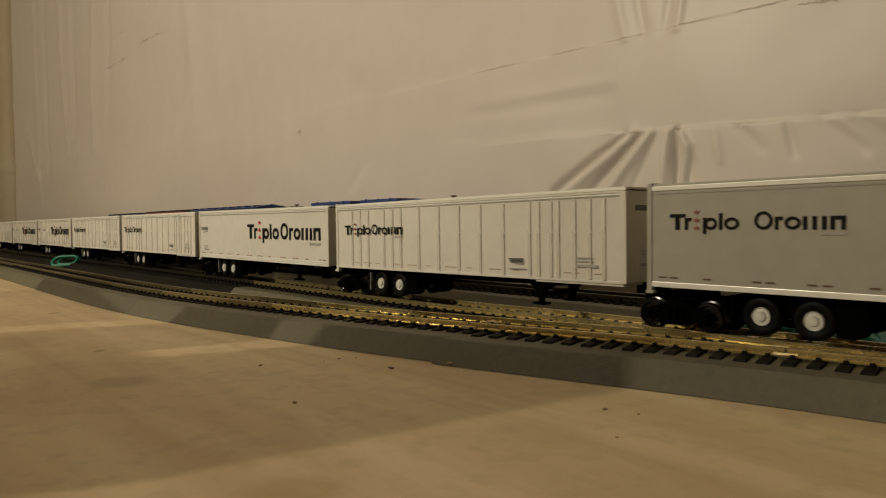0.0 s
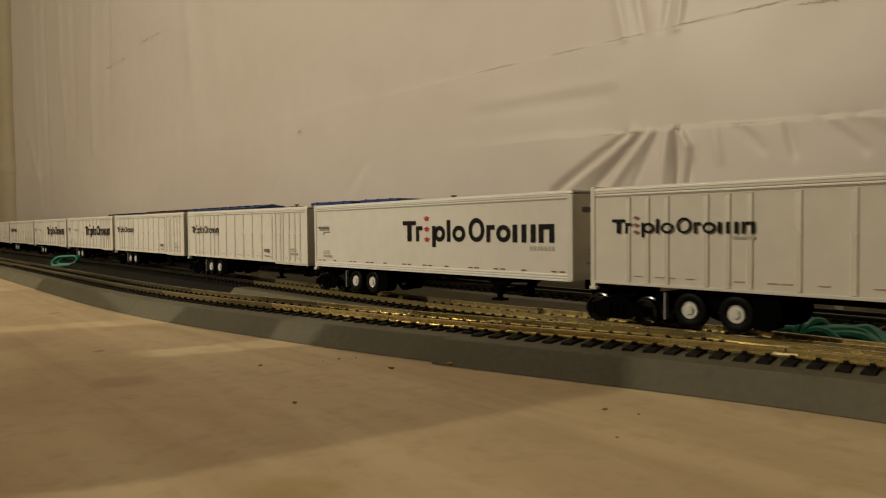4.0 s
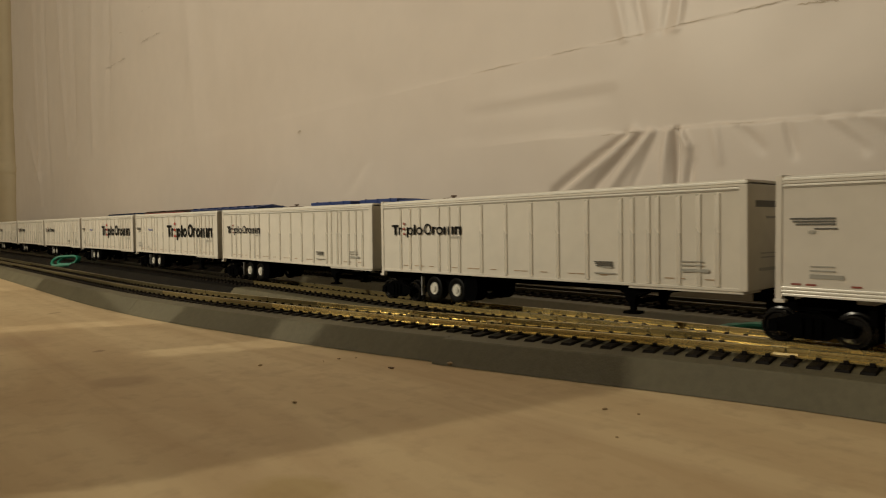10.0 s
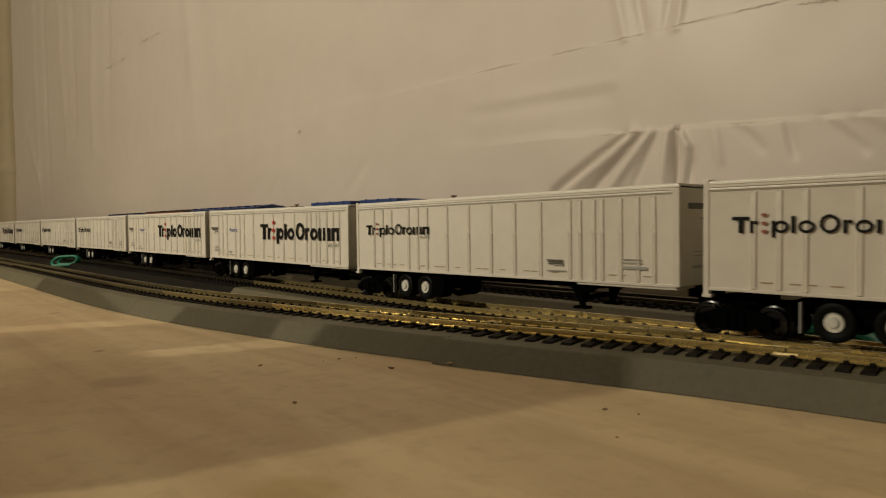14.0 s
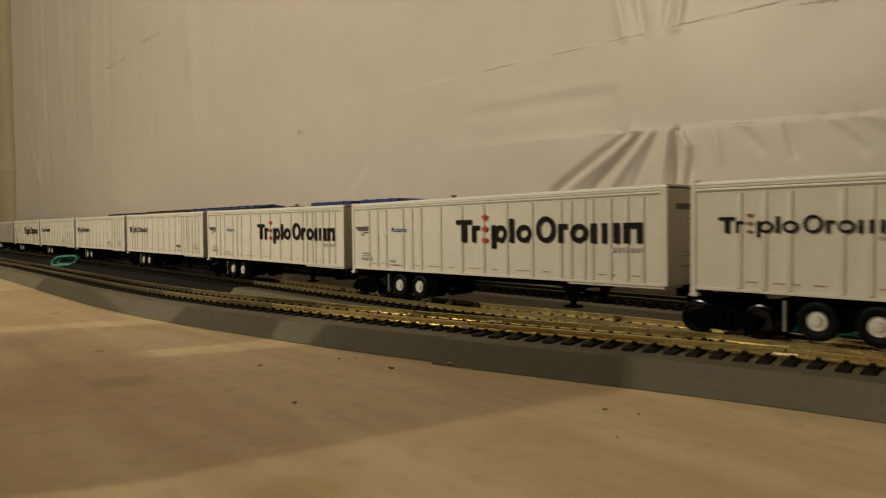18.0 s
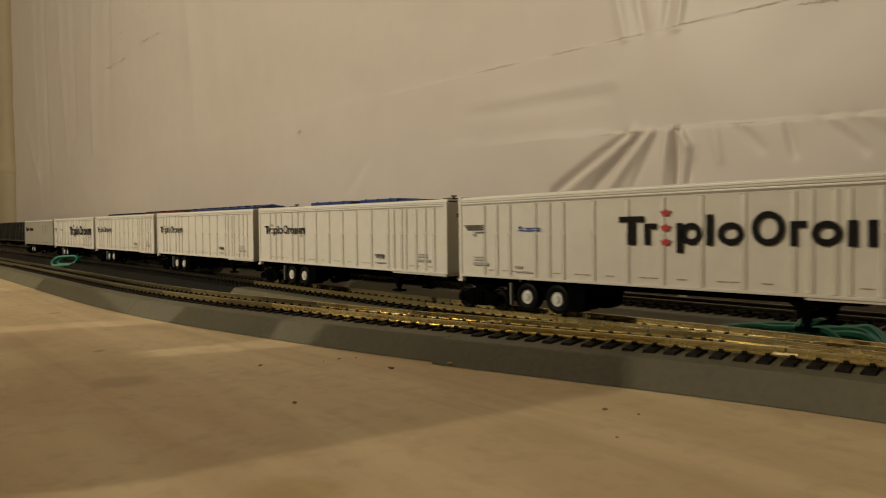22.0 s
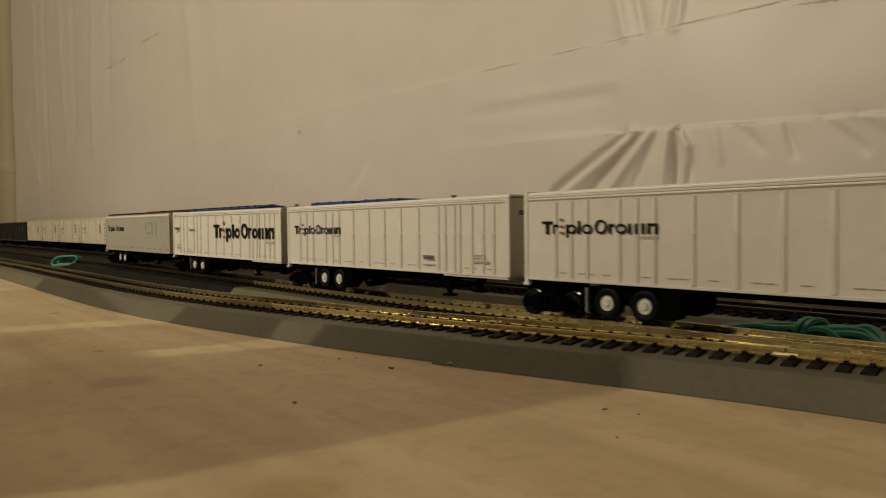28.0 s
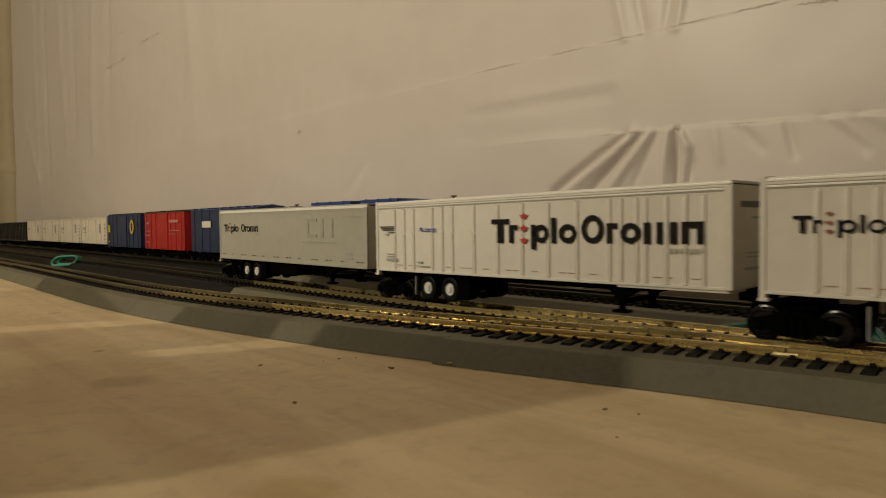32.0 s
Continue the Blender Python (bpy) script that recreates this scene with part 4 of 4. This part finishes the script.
    for x in (-0.0016, 0.0187):
        WHEELSETS.append((part("wheelset", shared("wheelset", wheelset_shape, STEEL, True), bogie, (x, 0, WHEEL_R)), x))
    return trailer


RIBBED_SMALL = "white ribbed box trailer with a small black wordmark near its tail"
RIBBED_BIG = "white ribbed box trailer with a large black wordmark and red emblems"
SMOOTH_BIG = "smooth white box trailer with a large black wordmark and red emblems"
GREY_PLAIN = "dull grey smooth box trailer with a spaced black wordmark"
CONSIST = [(-2, "grey", "plain", GREY_PLAIN), (-1, "ribbed", "small", RIBBED_SMALL), (0, "smooth", "big", SMOOTH_BIG), (1, "ribbed", "small", RIBBED_SMALL), (2, "ribbed", "small", RIBBED_SMALL),
           (3, "ribbed", "big", RIBBED_BIG), (4, "ribbed", "big", RIBBED_BIG), (5, "ribbed", "small", RIBBED_SMALL), (6, "ribbed", "small", RIBBED_SMALL), (7, "ribbed", "small", RIBBED_SMALL),
           (8, "ribbed", "big", RIBBED_BIG), (9, "grey", "plain", "dull grey last trailer with a ghosted large emblem")]
TRAIN = [(k, road_trailer(kind, mark, label)) for k, kind, mark, label in CONSIST]


# ---- cars standing on the rear track ----
PINK_INK = material("faded_pink_print", (0.50, 0.22, 0.18), 0.5)

def truck_shape(bm):
    for sgn in (-1, 1):
        y0, y1 = (0.0098, 0.0116) if sgn > 0 else (-0.0116, -0.0098)
        prism(bm, [(-0.0135, 0.0032), (-0.0135, 0.0062), (-0.0050, 0.0086), (0.0050, 0.0086), (0.0135, 0.0062), (0.0135, 0.0032), (0.0050, 0.0018), (-0.0050, 0.0018)], y0, y1)
    boxes(bm, (-0.0020, 0.0020, -0.0098, 0.0098, 0.0030, 0.0095))


def trucks(car, length):
    for x in (0.022, length - 0.022):
        truck = part("truck", shared("truck", truck_shape, BLACK), car, (x, 0, 0))
        for o in (-0.0100, 0.0100):
            part("wheelset", shared("wheelset", wheelset_shape, STEEL, True), truck, (o, 0, WHEEL_R))


def boxcar(s, length, paint, roof, label, height=0.0530, sill=0.0100, door=None, prints=(), group="cars on the rear track", ladder=True):
    car = thing("boxcar", plan_pose(s, REAR_N, RAIL_TOP), label, "freight car", group)
    L, B, T, W = length - 0.006, sill, height, 0.0150
    body = Matrix.Translation((0.003, 0, 0))

    def shell(bm):
        boxes(bm, (0.0, L, -W, W, B, T - 0.0030))
        bevelled(bm, 0.0004, 1)
    part("body", shared(("shell", L, B, T), shell, paint), car, body)

    def roof_shape(bm):
        prism(bm, [(-W - 0.0004, 0.0), (-W - 0.0004, 0.0006), (0.0, 0.0032), (W + 0.0004, 0.0006), (W + 0.0004, 0.0)], 0.0, L + 0.001)
    part("roof", shared(("roof", L), roof_shape, roof), car, Matrix.Translation((L + 0.0035, 0, T - 0.0030)) @ Matrix.Rotation(radians(90), 4, "Z"))
    for i in range(9):
        x = 0.003 + L * (i + 0.5) / 9
        box_part("roof_rib", (x - 0.0004, x + 0.0004, -W, W, T - 0.0022, T - 0.0008), roof, car)
    d0, d1 = door or (L * 0.40, L * 0.62)
    box_part("door", (0.003 + d0, 0.003 + d1, -W - 0.0010, -W - 0.0001, B + 0.0014, T - 0.0046), paint, car, bevel=0.0003)
    for z in (B + 0.0004, T - 0.0044):
        box_part("door_track", (0.003 + d0 - 0.012, 0.003 + d1 + 0.002, -W - 0.0013, -W, z, z + 0.0008), paint, car)
    for i in range(8):
        x = 0.003 + L * (i + 0.5) / 8
        if not (d0 - 0.001 < x - 0.003 < d1 + 0.001):
            box_part("side_rib", (x - 0.0004, x + 0.0004, -W - 0.0005, -W, B + 0.0006, T - 0.0036), paint, car)
    box_part("underframe", (0.002, L + 0.004, -0.0050, 0.0050, 0.0066, B), BLACK, car)
    # black block added to darken the open space beneath the car
    box_part("brake_gear", (0.036, L - 0.030, -0.0110, 0.0110, 0.0026, B), BLACK, car, bevel=0.001)
    for x in (0.0, L + 0.003):
        box_part("coupler", (x - 0.003, x + 0.006, -0.0016, 0.0016, 0.0070, 0.0094), BLACK, car)
    if ladder:
        for k in range(6):
            z = B + 0.002 + k * 0.0052
            box_part("rung", (L - 0.0042, L + 0.0018, -W - 0.0012, -W - 0.0007, z, z + 0.0005), BLACK if paint is BOX_WHITE else paint, car)
        for sgn in (-1, 1):
            box_part("end_ladder", (L + 0.0030, L + 0.0038, sgn * 0.0090 - 0.002, sgn * 0.0090 + 0.002, B, T - 0.006), paint, car)
    for a, b, c, e, m in prints:
        box_part("print", (a, b, -W - 0.0015, -W - 0.0011, c, e), m, car)
    trucks(car, length)
    return car


def hopper(s, length, label):
    car = thing("open_hopper_car", plan_pose(s, REAR_N, RAIL_TOP), label, "freight car", "cars on the rear track")
    L, W, T = length - 0.006, 0.0150, 0.0500

    def tub(bm):
        prism(bm, [(0.003, 0.030), (0.003, T), (0.003 + L, T), (0.003 + L, 0.030), (L - 0.018, 0.014), (L * 0.62, 0.014), (L * 0.5, 0.022), (L * 0.38, 0.014), (0.024, 0.014)], -W + 0.0012, W - 0.0012)
    part("tub", shared(("tub", length), tub, HOPPER_BLACK), car)
    for sgn in (-1, 1):
        y0, y1 = (-W, -W + 0.0014) if sgn < 0 else (W - 0.0014, W)
        box_part("top_chord", (0.002, L + 0.004, y0 - 0.0003, y1, T - 0.0014, T + 0.0004), HOPPER_BLACK, car)
        box_part("side_sill", (0.002, L + 0.004, y0, y1, 0.0096, 0.0124), HOPPER_BLACK, car)
        for i in range(10):
            x = 0.004 + (L - 0.003) * i / 9
            box_part("side_post", (x - 0.0010, x + 0.0010, y0 - 0.0004, y1, 0.0120, T - 0.001), HOPPER_BLACK, car)
    for i in range(4):
        dashes(car, [(0.012 + i * 0.032, 0.021 + i * 0.032)], PALE_INK, 0.034, 0.006, -W + 0.0010)
    trucks(car, length)
    return car


for s in (-1.86, -1.70, -1.545):
    hopper(s, 0.155, "weathered black ribbed open hopper car on the rear track")
for s in (-1.3829, -1.2400, -1.0985, -0.9570):
    boxcar(s, 0.1420, BOX_WHITE, BOX_WHITE, "cream white boxcar with small dark markings", height=0.0525, sill=0.0125,
           prints=((0.020, 0.030, 0.034, 0.0375, PALE_INK), (0.108, 0.113, 0.029, 0.042, PALE_INK), (0.020, 0.034, 0.029, 0.0300, PALE_INK)))


def round_mark(car, x, z, rad, mat):
    bm = bmesh.new()
    ring(bm, x, z, rad, rad * 1.25, rad * 0.5, -0.0166, -0.0162)
    part("print", as_mesh("print", bm, mat), car)


blue_box = boxcar(-0.8140, 0.1480, BOX_BLUE, BOX_BLUE, "dark blue boxcar with a yellow ring mark", height=0.0557,
                  prints=((0.012, 0.020, 0.030, 0.040, YELLOW_INK), (0.012, 0.018, 0.016, 0.018, YELLOW_INK)))
round_mark(blue_box, 0.116, 0.037, 0.0075, YELLOW_INK)
boxcar(-0.6540, 0.1370, BOX_RED, ROOF_BROWN, "bright red boxcar with white markings and a dark roof", height=0.0562,
       prints=((0.014, 0.024, 0.040, 0.0425, PINK_INK), (0.012, 0.028, 0.031, 0.032, PINK_INK), (0.012, 0.028, 0.026, 0.027, PINK_INK), (0.012, 0.024, 0.018, 0.019, PINK_INK),
               (0.092, 0.120, 0.0415, 0.0445, PINK_INK), (0.092, 0.124, 0.032, 0.0330, PINK_INK), (0.092, 0.112, 0.028, 0.0288, PINK_INK)))
boxcar(-0.5020, 0.1640, BOX_BLUE, ROOF_BLUE, "blue boxcar with a cream panel on its side", height=0.0563, ladder=False,
       prints=((0.036, 0.058, 0.0355, 0.0420, CREAM_INK),))
# a long blue car with raised roof troughs and brown brake fittings
long_car = boxcar(-0.3300, 0.2380, BOX_BLUE, ROOF_BLUE, "long blue freight car with raised blue roof hatches", height=0.0500)
for a, b in ((0.0755, 0.1330), (0.1450, 0.1900)):
    box_part("roof_hatch", (a, b, -0.0110, 0.0110, 0.0470, 0.0547), ROOF_BLUE, long_car, bevel=0.0008)
    for k in range(3):
        x = a + (b - a) * (k + 0.5) / 3
        box_part("hatch_strap", (x - 0.0006, x + 0.0006, -0.0113, 0.0113, 0.0492, 0.0549), ROOF_BLUE, long_car)
box_part("roof_hatch", (0.1920, 0.2162, -0.0110, 0.0110, 0.0470, 0.0532), ROOF_BLUE, long_car, bevel=0.0006)
for x in (0.0300, 0.2330):
    def brake_wheel(bm):
        lathe(bm, [(-0.0004, 0.0020), (0.0004, 0.0020)], 14, "z")
        boxes(bm, (-0.0006, 0.0006, -0.0006, 0.0006, -0.0060, 0.0))
    part("brake_wheel", shared("brake_wheel", brake_wheel, BROWN), long_car, (x + 0.003, 0, 0.0545))
    box_part("running_board", (x - 0.002, x + 0.007, -0.0050, 0.0050, 0.0490, 0.0532), BROWN, long_car)


# ---- green cord and crumbs lying about ----
def cord_loop(cord, points, radius, label=""):
    bm = bmesh.new()
    tube(bm, smooth_line(points, 7), radius, 8)
    part("strand", as_mesh("strand", bm, GREEN, True), cord, label=label)


def green_bundle():
    """Strands side by side, bound by one turn of the cord, opening into a loop."""
    cord = thing("cord_bundle", Matrix(), "bundle of green rubbery cord lying beside the main line", "cord")
    rnd = random.Random(3)
    for k in range(7):
        n0, z0 = 0.0495 + 0.0022 * (k % 4), 0.0056 + 0.0018 * (k // 4) + 0.0006 * (k % 2)
        pts = []
        for i in range(9):
            t = i / 8
            s = 0.080 + 0.0042 * k + (0.1340 - 0.080 - 0.0042 * k) * t
            pts.append(plan(s, n0 + rnd.uniform(-0.0005, 0.0005), z0 + 0.0022 * t + rnd.uniform(-0.0003, 0.0003) - 0.0032 * (1 - t) ** 3))
        cord_loop(cord, pts, 0.00135)
    for s, lean in ((0.1362, 0.004), (0.1392, 0.005)):
        pts = [plan(s - lean * math.cos(a) * 0.5, 0.0525 - 0.0044 * math.cos(a), 0.0080 + 0.0044 * math.sin(a)) for a in [i * 2 * math.pi / 14 for i in range(15)]]
        cord_loop(cord, pts, 0.0015)
    for k in range(3):
        o = 0.0019 * k
        pts = [plan(0.1330, 0.0490 + o, 0.0084 + 0.3 * o), plan(0.1400, 0.0492 + o, 0.0095 + 0.3 * o), plan(0.1460, 0.0490 + o, 0.0098 + 0.4 * o), plan(0.1515, 0.0488 + o, 0.0102 + 0.5 * o), plan(0.1560, 0.0482 + o, 0.0094 + 0.6 * o),
               plan(0.1592 + 0.6 * o, 0.0476, 0.0070 + 0.3 * o), plan(0.1580 + 0.6 * o, 0.0472, 0.0046 + 0.2 * o), plan(0.1530, 0.0472 - 0.3 * o, 0.0040), plan(0.1470, 0.0474, 0.0052 + o), plan(0.1410, 0.0482, 0.0066 + o), plan(0.1350, 0.0490, 0.0076)]
        cord_loop(cord, [p + Vector((0, 0, -0.0010)) + Vector((rnd.uniform(-0.0006, 0.0006), rnd.uniform(-0.0006, 0.0006), rnd.uniform(-0.0006, 0.0006))) for p in pts], 0.0017)
    pts = [plan(0.160, 0.052, 0.0085), plan(0.168, 0.051, 0.0105), plan(0.178, 0.053, 0.0085), plan(0.185, 0.056, 0.0040), plan(0.176, 0.058, 0.0022), plan(0.166, 0.057, 0.0030)]
    cord_loop(cord, pts, 0.0016)
    return cord


green_bundle()


def green_clip():
    cord = thing("cord_loop", Matrix(), "small looped green cord lying on the roadbed edge", "cord")
    # upright loop, sized and turned to fit the camera's view
    for k in range(2):
        pts = []
        for i in range(19):
            a = i * 2 * math.pi / 18
            flat = abs(math.cos(a)) ** 0.5 * (1 if math.cos(a) > 0 else -1)
            pts.append(plan(-0.655, -0.0125, 0.0098 + (0.0050 - 0.0012 * k) * math.sin(a) + 0.0014 * math.cos(a)) + Vector(((0.0145 - 0.002 * k) * flat + 0.003 * k, 0.0040 * math.sin(a) + 0.004 * k, 0)))
        cord_loop(cord, pts, 0.0015)
    return cord


green_clip()


def crumb(s, n, size, mat, seed, flat=0.6):
    rnd = random.Random(seed)
    bm = bmesh.new()
    bmesh.ops.create_icosphere(bm, subdivisions=1, radius=1.0)
    for v in bm.verts:
        v.co *= rnd.uniform(0.7, 1.2)
        v.co = Vector((v.co.x * size, v.co.y * size * 0.65, v.co.z * size * 0.5 * flat))
    low = min(v.co.z for v in bm.verts)
    for v in bm.verts:
        v.co.z -= low
    ob = new("wood_crumb", as_mesh("crumb", bm, mat))
    p = plan(s, n, 0.0)
    ob.matrix_basis = pose(p.x, p.y, p.z, 0, 0, rnd.uniform(0, 180))
    return tagged(ob, "tiny dark wood crumb on the plywood" if mat is CRUMB else "tiny pale wood chip on the plywood", "crumb", "crumbs on the board")


for i, (s, n, size, mat) in enumerate(((0.0620, -0.0508, 0.0026, PALE_CRUMB), (0.0580, -0.0515, 0.0014, PALE_CRUMB), (0.0179, -0.0573, 0.0009, CRUMB), (0.0518, -0.0688, 0.0013, CRUMB), (0.0259, -0.0725, 0.0008, CRUMB), (0.0172, -0.0983, 0.0011, PALE_CRUMB), (0.0691, -0.1140, 0.0010, PALE_CRUMB), (0.1448, -0.0762, 0.0007, PALE_CRUMB), (0.1293, -0.0590, 0.0009, PALE_CRUMB), (0.0255, -0.0787, 0.0005, CRUMB), (0.1378, -0.0568, 0.0006, PALE_CRUMB), (0.0284, -0.0669, 0.0005, CRUMB))):
    crumb(s, n, size, mat, i)


# ---- what moves: the train rolls by and picks up speed; its rail wheels turn ----
TRAVEL = [(0, -0.2820), (1, -0.2395), (2, -0.1972), (3, -0.1550), (6, -0.0250), (7, 0.0175), (8, 0.0603), (9, 0.1035), (10, 0.1468), (11, 0.1892), (12, 0.2318), (13, 0.2746), (14, 0.3180),
          (14.5, 0.3408), (16.5, 0.4267), (17, 0.4492), (17.5, 0.4758), (18, 0.5070), (19, 0.5740), (20, 0.6432), (21, 0.7140), (22, 0.7845), (23, 0.8545), (24, 0.9257), (25, 0.9975),
          (28, 1.2095), (29, 1.2815), (30, 1.3538), (31, 1.4250), (32, 1.4955)]


def motions():
    steps = [0.5 * i for i in range(65)]
    for k, trailer in TRAIN:
        rows = []
        for t in steps:
            tail = curve_mix(t, TRAVEL) - k * PITCH
            a, b = main_point(tail), main_point(tail + LENGTH)
            turn = math.degrees(math.atan2(b.y - a.y, b.x - a.x))
            low, high = view_dip(tail), view_dip(tail + LENGTH)
            lean = math.degrees((high - low) / LENGTH)
            rows.append((t, plan_pose(a.x, a.y, RAIL_TOP + low, turn) @ pose(0, 0, 0, 0, -lean, 0)))
        walk(trailer, rows)
    fine = [0.1 * i for i in range(321)]
    spin = [(t, math.degrees((curve_mix(t, TRAVEL) + 0.2820) / WHEEL_R)) for t in fine]
    for wheelset, x in WHEELSETS:
        walk(wheelset, [(t, pose(x, 0, WHEEL_R, 0, a, 0)) for t, a in spin])


motions()
